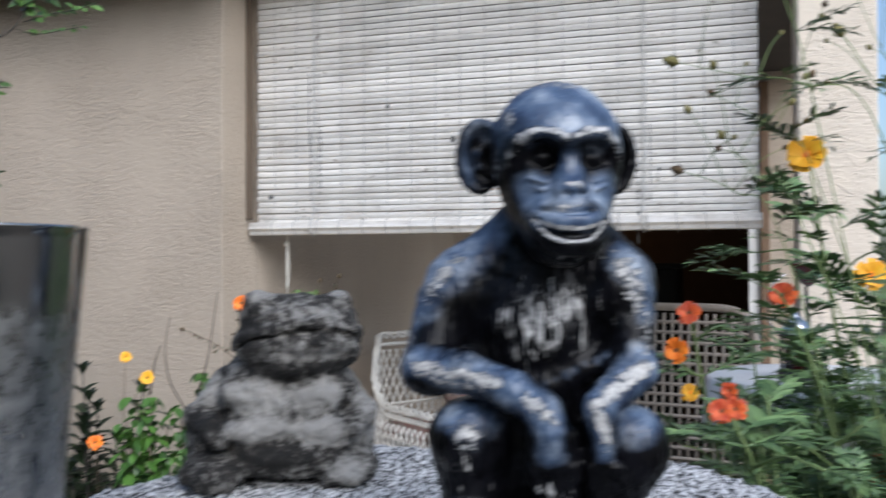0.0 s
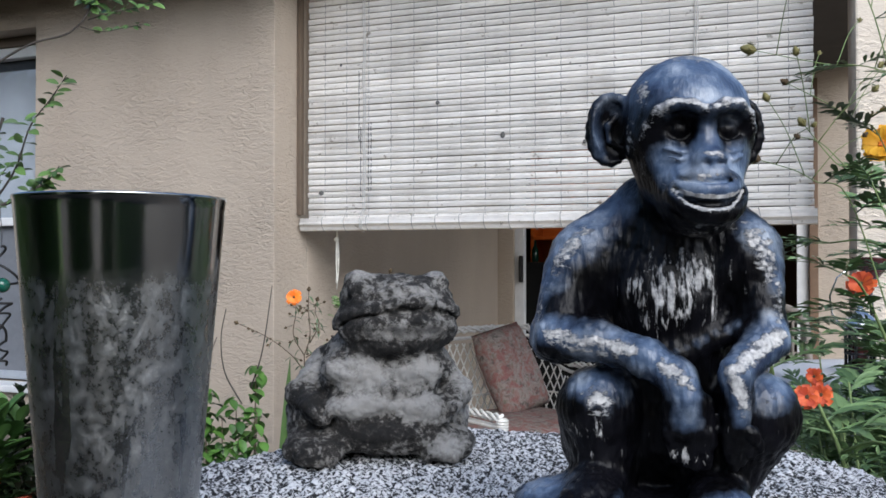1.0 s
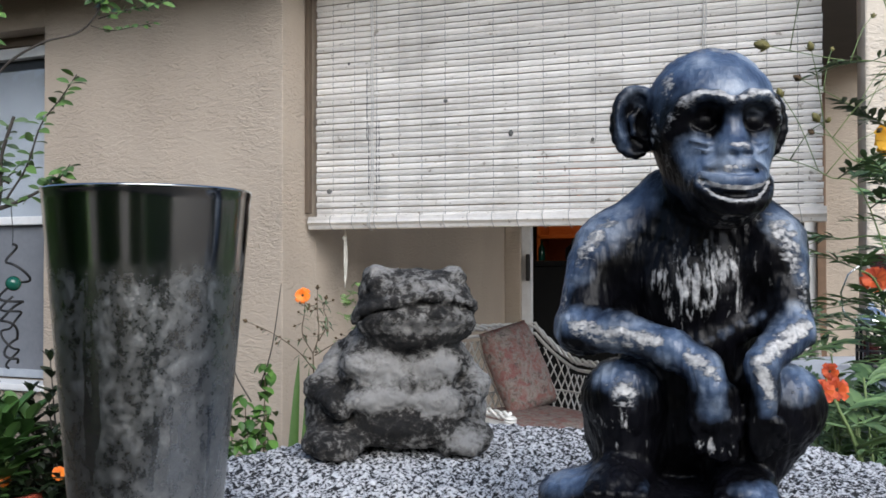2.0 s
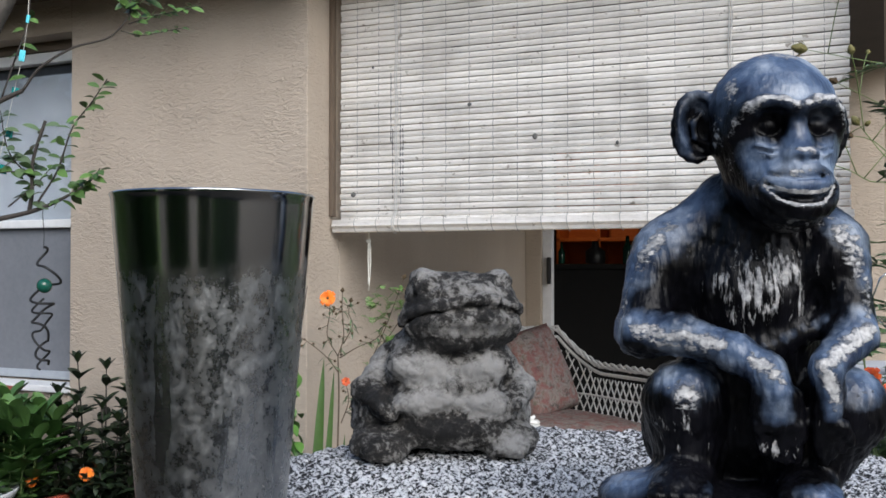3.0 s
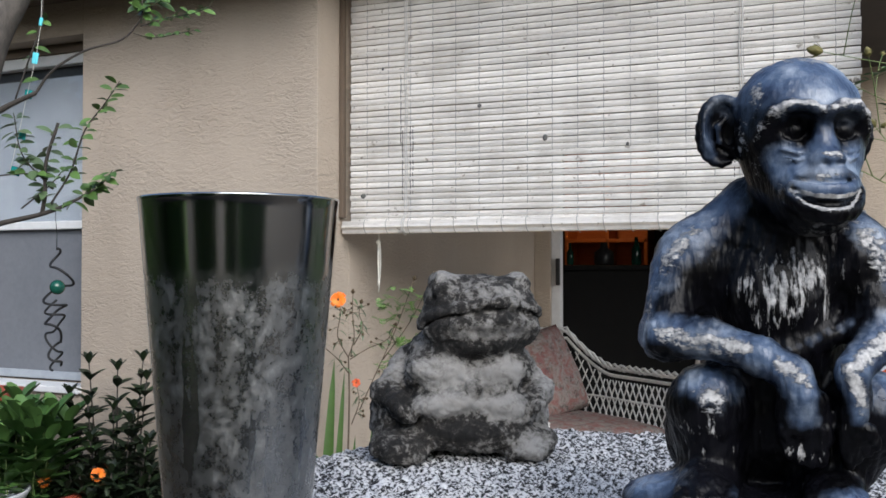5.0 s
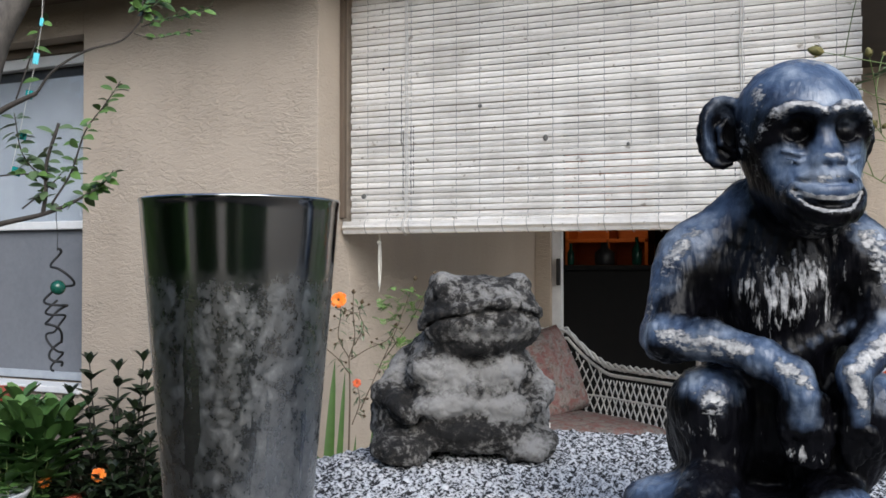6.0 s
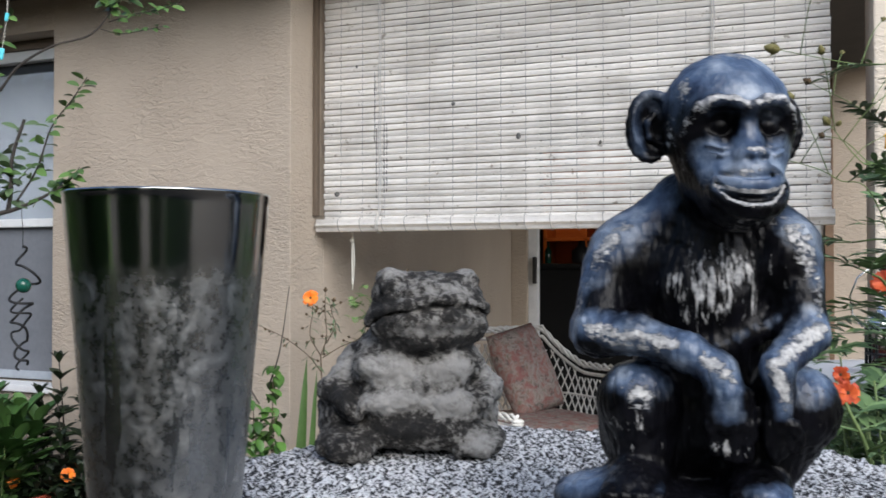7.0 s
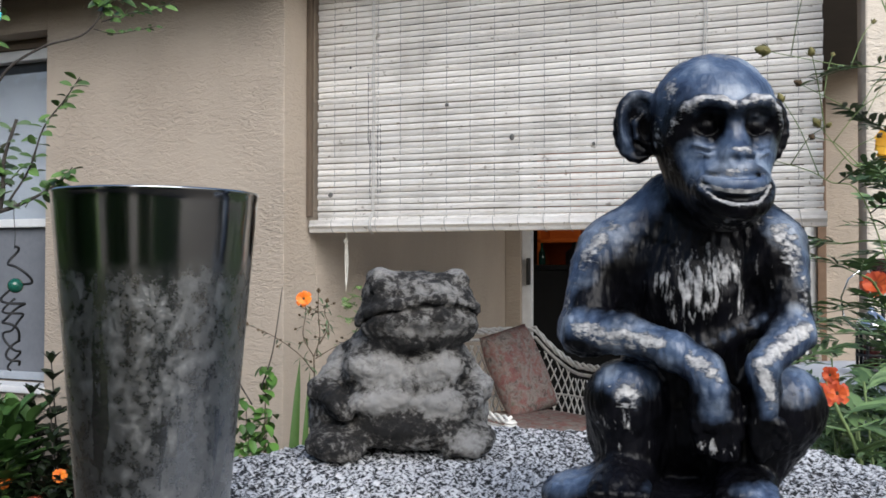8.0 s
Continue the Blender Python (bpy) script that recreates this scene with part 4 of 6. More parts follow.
BARK = mat("grey bark", (0.035, 0.03, 0.027), (0.13, 0.115, 0.10), 0.9, scale=70, relief=1.0, dist=0.004, stretch=(1, 1, 0.4))
TWIG = mat("dark twig bark", (0.018, 0.015, 0.013), (0.06, 0.05, 0.042), 0.85, scale=120, relief=0.6)
PETAL_O = leaf_mat("orange petal", (0.78, 0.16, 0.008), (0.9, 0.26, 0.015), 0.6)
PETAL_Y = leaf_mat("golden petal", (0.78, 0.36, 0.01), (0.92, 0.50, 0.02), 0.6)
PETAL_R = leaf_mat("red orange petal", (0.4, 0.04, 0.012), (0.68, 0.12, 0.018), 0.6)
SEED = mat("brown seed head", (0.03, 0.02, 0.012), (0.13, 0.085, 0.04), 0.9, scale=200)
BUD = mat("green bud", (0.10, 0.095, 0.03), (0.25, 0.215, 0.075), 0.7, scale=150)


def leaf(bm, base, d, up, length, width, bend=0.25, seg=4, notch=False):
    """One folded, bending leaf from its base along d."""
    base, d = Vector(base), Vector(d).normalized()
    up = Vector(up)
    side = d.cross(up)
    side = side.normalized() if side.length > 1e-4 else d.orthogonal().normalized()
    nrm = side.cross(d).normalized()
    rows = []
    for i in range(seg + 1):
        u = i / seg
        if notch == "round":
            w = width * 0.5 * (0.12 + 0.88 * math.sin(math.pi * min(u ** 1.5 * 0.93 + 0.02, 1)) ** 0.75)
        else:
            w = width * (math.sin(math.pi * min(u * 0.92 + 0.05, 1)) ** 0.8 if not notch else (0.25 + 0.75 * u ** 0.7) * (1 if u < 0.95 else 0.85)) * 0.5
        p = base + d * (length * u) - nrm * (bend * length * u * u)
        if u == 1 and not notch:
            rows.append([bm.verts.new(p)])
        else:
            rows.append([bm.verts.new(p - side * w + nrm * w * 0.35), bm.verts.new(p - nrm * 0.0), bm.verts.new(p + side * w + nrm * w * 0.35)])
    for a, b in zip(rows, rows[1:]):
        if len(b) == 1:
            bm.faces.new((a[0], a[1], b[0])).smooth = True
            bm.faces.new((a[1], a[2], b[0])).smooth = True
        else:
            for k in (0, 1):
                bm.faces.new((a[k], a[k + 1], b[k + 1], b[k])).smooth = True


def curve_pts(pts, n=10):
    """Points along a smooth line through pts."""
    P = [Vector(p) for p in pts]
    P = [2 * P[0] - P[1]] + P + [2 * P[-1] - P[-2]]
    out = []
    for i in range(1, len(P) - 2):
        a, b, c, d = P[i - 1], P[i], P[i + 1], P[i + 2]
        for k in range(n):
            t = k / n
            out.append(0.5 * (2 * b + (c - a) * t + (2 * a - 5 * b + 4 * c - d) * t * t + (3 * b - a - 3 * c + d) * t ** 3))
    out.append(P[-2])
    return out


def taper(n, a, b):
    return [a + (b - a) * i / (n - 1) for i in range(n)]


def stem_bar(bm, pts, ra, rb, n=6, sides=6):
    q = curve_pts(pts, n)
    tube(q, taper(len(q), ra, rb), sides, bm)
    return q


def flower(parent, c, face, r, petal, rnd, petals=8, centre=None):
    """A ray flower that looks along face: petals in one mesh, and its disc."""
    bm = bmesh.new()
    f = Vector(face).normalized()
    a0 = f.orthogonal().normalized()
    b0 = f.cross(a0)
    for layer in range(2):
        for k in range(petals):
            a = 2 * math.pi * (k + layer * 0.5) / petals + rnd.uniform(-0.12, 0.12)
            d = a0 * math.cos(a) + b0 * math.sin(a) + f * (0.22 + 0.25 * layer + rnd.uniform(-0.12, 0.12))
            leaf(bm, Vector(c) + d * r * 0.12, d, f, r * rnd.uniform(0.85, 1.0) * (1 - 0.2 * layer), r * 0.72, rnd.uniform(0.05, 0.3), 4, True)
    fl = part("flower", bm, petal, parent, "open flower")
    bm = bmesh.new()
    for k in range(14):
        a, q = k * 2.4, math.sqrt(k / 14) * r * 0.16
        ball(Vector(c) + f * r * 0.14 + (a0 * math.cos(a) + b0 * math.sin(a)) * q, r * 0.06, bm, 1)
    part("flower_disc", bm, centre or SEED, fl, "brownish flower disc")


def bud_of(parent, c, d, r, material=None, name="bud"):
    d = Vector(d).normalized()
    bm = bmesh.new()
    rot = d.to_track_quat("Z", "Y").to_matrix().to_4x4()
    prof = [(0.15, -1.0), (0.62, -0.7), (0.85, -0.2), (0.8, 0.35), (0.55, 0.8), (0.2, 1.15)]
    lathe([(a * r, b * r * 1.25) for a, b in prof], 10, bm, True, True)
    for k in range(6):
        a = k * math.pi / 3
        leaf(bm, (0.6 * r * math.cos(a), 0.6 * r * math.sin(a), -0.8 * r), (0.5 * math.cos(a), 0.5 * math.sin(a), 1), (math.cos(a), math.sin(a), 0), r * 1.5, r * 0.6, -0.15, 2)
    bmesh.ops.transform(bm, matrix=Matrix.Translation(c) @ rot, verts=bm.verts)
    part(name, bm, material or BUD, parent)


def feather(bm, base, d, length, rnd, pairs=5):
    """A deeply cut cosmos leaf: a midrib with narrow forked lobes."""
    base, d = Vector(base), Vector(d).normalized()
    up = Vector((0, 0, 1))
    side = d.cross(up)
    side = side.normalized() if side.length > 1e-3 else Vector((1, 0, 0))
    nrm = side.cross(d)
    droop = rnd.uniform(0.1, 0.45)
    for i in range(1, pairs + 1):
        u = i / pairs
        p = base + d * length * u - up * droop * length * u * u
        if i == 1:
            tube([base, base + d * length * 0.5 - up * droop * length * 0.25, base + d * length - up * droop * length], [length * 0.014, length * 0.011, length * 0.006], 4, bm)
        for s in (-1, 1):
            q = (d * 0.75 + side * s * rnd.uniform(0.6, 1.0) + nrm * rnd.uniform(-0.2, 0.25)).normalized()
            L = length * 0.42 * (1.12 - 0.6 * abs(u - 0.45)) * rnd.uniform(0.8, 1.15)
            leaf(bm, p, q, nrm, L, L * 0.27, rnd.uniform(0, 0.3), 3)
            if u < 0.8:
                leaf(bm, p + q * L * 0.4, (q + side * s * 0.7).normalized(), nrm, L * 0.5, L * 0.16, 0.2, 2)
    leaf(bm, base + d * length - up * droop * length, d - up * droop, nrm, length * 0.32, length * 0.09, 0.2, 3)


# cosmos bed beside the pillar
def make_cosmos_bed():
    rnd = random.Random(11)
    F0 = Vector((-0.2, -1, 0.15))
    # (foot, bends, top): main stems; heads: (place, radius, petal)
    plants = [
        ([(0.24, 1.20, FLOOR), (0.19, 1.17, 0.6), (0.12, 1.12, 1.04), (0.093, 1.10, 1.222)], [((0.09, 1.09, 1.231), 0.0225, PETAL_Y)]),
        ([(0.34, 1.20, FLOOR), (0.28, 1.20, 0.6), (0.20, 1.21, 0.98), (0.172, 1.21, 1.08)], [((0.17, 1.205, 1.09), 0.019, PETAL_Y)]),
        ([(0.22, 0.95, FLOOR), (0.18, 0.96, 0.6), (0.10, 0.97, 0.95), (0.062, 0.975, 1.065)], [((0.058, 0.968, 1.072), 0.014, PETAL_R)]),
        ([(0.12, 0.80, FLOOR), (0.09, 0.80, 0.6), (0.035, 0.77, 0.90), (0.010, 0.765, 0.975)], [((0.001, 0.770, 0.980), 0.0105, PETAL_R), ((0.012, 0.772, 0.982), 0.0095, PETAL_R), ((0.007, 0.776, 0.997), 0.007, PETAL_R)]),
        ([(0.08, 1.15, FLOOR), (0.04, 1.14, 0.6), (-0.02, 1.13, 0.9), (-0.045, 1.135, 1.04)], [((-0.045, 1.11, 1.044), 0.014, PETAL_R), ((-0.060, 1.11, 0.998), 0.015, PETAL_O), ((-0.046, 1.135, 0.943), 0.011, PETAL_Y)]),
        ([(0.34, 1.05, FLOOR), (0.26, 1.12, 0.5), (0.19, 1.2, 0.78), (0.178, 1.215, 0.835)], [((0.178, 1.21, 0.845), 0.021, PETAL_R)]),
    ]
    for path, heads in plants:
        pl = thing("cosmos_plant", pose(*path[0]), "tall feathery green cosmos plant with open flowers", "plant", "cosmos plants beside the pillar")
        o = Vector(path[0])
        loc = [Vector(p) - o for p in path]
        bm = bmesh.new()
        q = stem_bar(bm, loc, 0.0038, 0.0013, 8)
        for c, r, m in heads[1:]:
            k = q[int(len(q) * 0.78)]
            stem_bar(bm, [k, (k + Vector(c) - o) / 2 + Vector((0, 0, -0.01)), Vector(c) - o - Vector((0, 0, 0.01))], 0.0016, 0.001, 4, 5)
        bl = bmesh.new()
        for i in range(18):
            k = rnd.randrange(int(len(q) * 0.42), int(len(q) * 0.93))
            a = rnd.uniform(0, 6.28)
            d = Vector((math.cos(a), math.sin(a), rnd.uniform(0.0, 0.7)))
            if i % 3 == 0:
                e = q[k] + d * rnd.uniform(0.04, 0.09)
                stem_bar(bm, [q[k], q[k] + d * 0.04 + Vector((0, 0, 0.01)), e], 0.0016, 0.001, 3, 5)
                for j in range(3):
                    feather(bl, e, d + Vector((rnd.uniform(-0.8, 0.8), rnd.uniform(-0.8, 0.8), rnd.uniform(-0.2, 0.5))), rnd.uniform(0.04, 0.075), rnd)
            feather(bl, q[k], d, rnd.uniform(0.05, 0.10), rnd, 6)
        part("stem", bm, STEM, pl)
        part("foliage", bl, GREEN_FEATHER, pl, "feathery cut leaves")
        for c, r, m in heads:
            flower(pl, Vector(c) - o, F0 + Vector((rnd.uniform(-0.4, 0.4), 0, rnd.uniform(-0.1, 0.5))), r, m, rnd, 8, PETAL_O if m is PETAL_Y else None)
    # bare tall stems with buds and seed heads
    tall = [
        ([(0.36, 1.12, FLOOR), (0.28, 1.1, 0.8), (0.16, 1.02, 1.24), (0.08, 0.97, 1.292), (0.02, 0.945, 1.300), (-0.05, 0.925, 1.316)], 0.0076),
        ([(0.40, 1.25, FLOOR), (0.33, 1.24, 0.8), (0.25, 1.22, 1.25), (0.19, 1.2, 1.36), (0.155, 1.2, 1.445)], 0.009),
        ([(0.38, 1.18, FLOOR), (0.30, 1.17, 0.8), (0.22, 1.16, 1.22), (0.165, 1.15, 1.33), (0.13, 1.14, 1.385)], 0.009),
        ([(0.2, 1.0, FLOOR), (0.15, 0.98, 0.7), (0.06, 0.95, 1.12), (0.01, 0.94, 1.18), (-0.045, 0.93, 1.203)], 0.0065),
        ([(0.24, 0.9, FLOOR), (0.17, 0.9, 0.8), (0.07, 0.89, 1.15), (0.03, 0.88, 1.19), (0.0, 0.875, 1.23)], 0.005),
        ([(0.25, 1.1, FLOOR), (0.2, 1.1, 0.8), (0.1, 1.08, 1.2), (0.055, 1.07, 1.26), (-0.015, 1.06, 1.305)], 0.005),
        ([(0.5, 1.3, FLOOR), (0.42, 1.3, 0.8), (0.3, 1.28, 1.2), (0.25, 1.27, 1.32), (0.21, 1.26, 1.36)], 0.008),
        ([(0.24, 1.02, FLOOR), (0.17, 1.0, 0.8), (0.09, 0.99, 1.28), (0.06, 0.985, 1.40), (0.05, 0.98, 1.50)], 0.007),
    ]
    for i, (path, r) in enumerate(tall):
        pl = thing("cosmos_plant", pose(*path[0]), "slender cosmos stem with seed heads and buds", "plant", "cosmos plants beside the pillar")
        o = Vector(path[0])
        bm, bl = bmesh.new(), bmesh.new()
        q = stem_bar(bm, [Vector(p) - o for p in path], 0.0012, 0.0004, 8)
        bud_of(pl, q[-1], q[-1] - q[-3], r * 0.82, BUD if i % 2 == 0 else SEED, "bud" if i % 2 == 0 else "seed_head")
        for j in range(3):
            k = rnd.randrange(int(len(q) * 0.6), len(q) - 2)
            a = rnd.uniform(0, 6.28)
            e = q[k] + Vector((math.cos(a) * 0.05, math.sin(a) * 0.05, rnd.uniform(0.03, 0.08)))
            stem_bar(bm, [q[k], (q[k] + e) / 2 + Vector((0, 0, 0.008)), e], 0.0006, 0.0004, 3, 5)
            bud_of(pl, e, e - q[k], rnd.uniform(0.0025, 0.0045), SEED if j % 2 else BUD, "seed_head" if j % 2 else "bud")
        for j in range(5):
            k = rnd.randrange(int(len(q) * 0.35), int(len(q) * 0.72))
            a = rnd.uniform(0, 6.28)
            feather(bl, q[k], (math.cos(a), math.sin(a), rnd.uniform(0.1, 0.8)), rnd.uniform(0.035, 0.065), rnd)
        part("stem", bm, STEM, pl)
        part("foliage", bl, GREEN_DUSK if i % 2 else GREEN_FEATHER, pl, "sparse cut leaves")
    # the dense lower growth
    pl = thing("cosmos_thicket", pose(0.25, 1.15, FLOOR), "dense low thicket of feathery green leaves", "plants", kind="stuff")
    bm, bl = bmesh.new(), bmesh.new()
    for i in range(330):
        x, y = rnd.uniform(0.05, 0.5), rnd.uniform(0.78, 1.5)
        h = rnd.uniform(0.55, 1.02) + 0.25 * max(0, x - 0.15)
        h = min(h + 0.1, 0.955 + 0.9 * max(0, x - 0.05 - (y - 0.8) * 0.05)) * rnd.uniform(0.9, 1.0)
        p = Vector((x - 0.25, y - 1.15, 0))
        t = p + Vector((rnd.uniform(-0.09, 0.03), rnd.uniform(-0.05, 0.05), h - FLOOR))
        stem_bar(bm, [p, (p + t) / 2 + Vector((0.02, 0, 0)), t], 0.003, 0.0012, 4, 5)
        for j in range(12):
            u = 1 - 0.45 * rnd.random() ** 1.5
            a = rnd.uniform(0, 6.28)
            feather(bl, p + (t - p) * u, (math.cos(a), math.sin(a), rnd.uniform(-0.1, 1.2)), rnd.uniform(0.035, 0.06), rnd, 6)
    part("stems", bm, STEM, pl)
    part("foliage", bl, GREEN_FEATHER, pl)


make_cosmos_bed()


# thin flowering plant and sword leaves in front of the porch wall
def make_wall_cosmos():
    rnd = random.Random(3)
    pl = thing("cosmos_plant", pose(-1.266, 2.121, FLOOR - 0.008), "thin half-dry cosmos plant with a single orange flower", "plant")
    o = Vector((-1.30, 2.13, FLOOR))
    bm, bl = bmesh.new(), bmesh.new()
    W = lambda x, y, z: Vector((x, y, z)) - o
    main = stem_bar(bm, [W(-1.30, 2.13, FLOOR), W(-1.292, 2.13, 0.5), W(-1.287, 2.13, 0.73), W(-1.29, 2.13, 0.845)], 0.0032, 0.002, 8)
    arms = [
        [W(-1.29, 2.13, 0.845), W(-1.318, 2.12, 0.90), W(-1.31, 2.118, 0.96), W(-1.308, 2.115, 1.0)],
        [W(-1.29, 2.13, 0.845), W(-1.275, 2.135, 0.90), W(-1.28, 2.135, 0.97), W(-1.277, 2.132, 1.028)],
        [W(-1.275, 2.135, 0.88), W(-1.25, 2.14, 0.93), W(-1.262, 2.14, 0.965), W(-1.256, 2.142, 1.0)],
        [W(-1.288, 2.13, 0.80), W(-1.33, 2.12, 0.85), W(-1.40, 2.10, 0.90), W(-1.47, 2.07, 0.935)],
        [W(-1.285, 2.13, 0.84), W(-1.24, 2.15, 0.87), W(-1.19, 2.17, 0.895), W(-1.17, 2.18, 0.935)],
        [W(-1.28, 2.13, 0.66), W(-1.262, 2.14, 0.72), W(-1.27, 2.14, 0.77)],
        [W(-1.26, 2.14, 0.7), W(-1.22, 2.16, 0.80), W(-1.17, 2.18, 0.92), W(-1.12, 2.2, 1.065)],
        [W(-1.2, 2.165, 0.84), W(-1.13, 2.2, 0.95), W(-1.07, 2.22, 1.078)],
    ]
    for i, a in enumerate(arms):
        q = stem_bar(bm, a, 0.0017, 0.0009, 6, 5)
        if i not in (0, 5):
            bud_of(pl, q[-1], q[-1] - q[-3], 0.0055, SEED, "seed_head")
        for j in range(16 if i not in (6, 7) else 9):
            k = rnd.randrange(2, len(q) - 1)
            a2 = rnd.uniform(0, 6.28)
            d = Vector((math.cos(a2), math.sin(a2) * 0.6, rnd.uniform(-0.5, 0.5)))
            leaf(bl, q[k], d, (0, 0, 1), rnd.uniform(0.014, 0.034), rnd.uniform(0.005, 0.009), 0.5, 3)
            if j % 3 == 0:
                e = q[k] + d * 0.025
                stem_bar(bm, [q[k], (q[k] + e) / 2, e], 0.0009, 0.0007, 2, 4)
                bud_of(pl, e, d, 0.0035, SEED, "seed_head")
    part("stem", bm, STEM_DRY, pl)
    part("leaves", bl, GREEN_DUSK, pl, "small withered leaves")
    bf = bmesh.new()
    for i in range(95):
        c = W(rnd.uniform(-1.22, -1.06), 2.18 + rnd.uniform(-0.03, 0.03), rnd.uniform(0.78, 1.03))
        feather(bf, c, (rnd.uniform(-1, 1), rnd.uniform(-0.5, 0.5), rnd.uniform(0.2, 1)), rnd.uniform(0.022, 0.048), rnd, 4)
    part("feathery_leaves", bf, GREEN_PALE, pl, "fresh feathery leaves")
    flower(pl, W(-1.31, 2.108, 1.006), (0.4, -1, 0.15), 0.021, PETAL_O, rnd)
    flower(pl, W(-1.268, 2.135, 0.775), (0.5, -1, 0.3), 0.012, PETAL_R, rnd, 6)
    sw = thing("sword_leaf_plant", pose(-1.290, 2.091, FLOOR), "clump of upright sword-shaped green leaves", "plant")
    o = Vector((-1.33, 2.1, FLOOR))
    for foot, tip, w in (((-1.375, 2.10, 0.0), (-1.335, 2.105, 0.83), 0.034), ((-1.35, 2.11, 0.0), (-1.305, 2.11, 0.80), 0.022), ((-1.29, 2.14, 0.0), (-1.20, 2.17, 0.68), 0.034),
                         ((-1.27, 2.15, 0.0), (-1.24, 2.16, 0.66), 0.026), ((-1.26, 2.13, 0.0), (-1.19, 2.15, 0.60), 0.026), ((-1.31, 2.12, 0.0), (-1.28, 2.13, 0.62), 0.024)):
        bm = bmesh.new()
        f, t = Vector(foot) - o, Vector(tip) - o
        f.z = 0
        leaf(bm, f, t - f, (0.3, -1, 0), (t - f).length, w, 0.04, 10)
        part("blade", bm, GREEN, sw)


make_wall_cosmos()


def leafy_shrub(name, foot, label, stems, leaf_len, leaf_w, material, rnd, per=14, bark=STEM_DRY, droop=0.3, start=0.3, shape=False):
    """stems: tops relative to the foot. Each stem with its leaves is a part."""
    pl = thing(name, pose(*foot), label, "shrub")
    for top in stems:
        t = Vector(top)
        bm, bl = bmesh.new(), bmesh.new()
        q = stem_bar(bm, [Vector((t.x * 0.3, t.y * 0.3, 0)), Vector((t.x * 0.6, t.y * 0.6, t.z * 0.5)), t], 0.005, 0.0018, 8)
        st = part("stem", bm, bark, pl)
        for i in range(per):
            u = start + (1 - start) * (i + 0.5) / per
            k = min(int(u * (len(q) - 1)), len(q) - 2)
            a = i * 2.4 + rnd.uniform(-0.4, 0.4)
            d = Vector((math.cos(a), math.sin(a), 0.15 + 0.8 * u * u))
            L = leaf_len * rnd.uniform(0.7, 1.15)
            leaf(bl, q[k], d, (0, 0, 1), L, L * leaf_w, droop * rnd.uniform(0.5, 1.4), 6, shape)
        for i in range(5):
            a = i * 1.26 + rnd.random()
            leaf(bl, q[-1], (math.cos(a) * 0.6, math.sin(a) * 0.6, 1), (0, 0, 1), leaf_len * 0.7, leaf_len * 0.7 * leaf_w, 0.15, 6, shape)
        part("leaves", bl, material, st)
    return pl


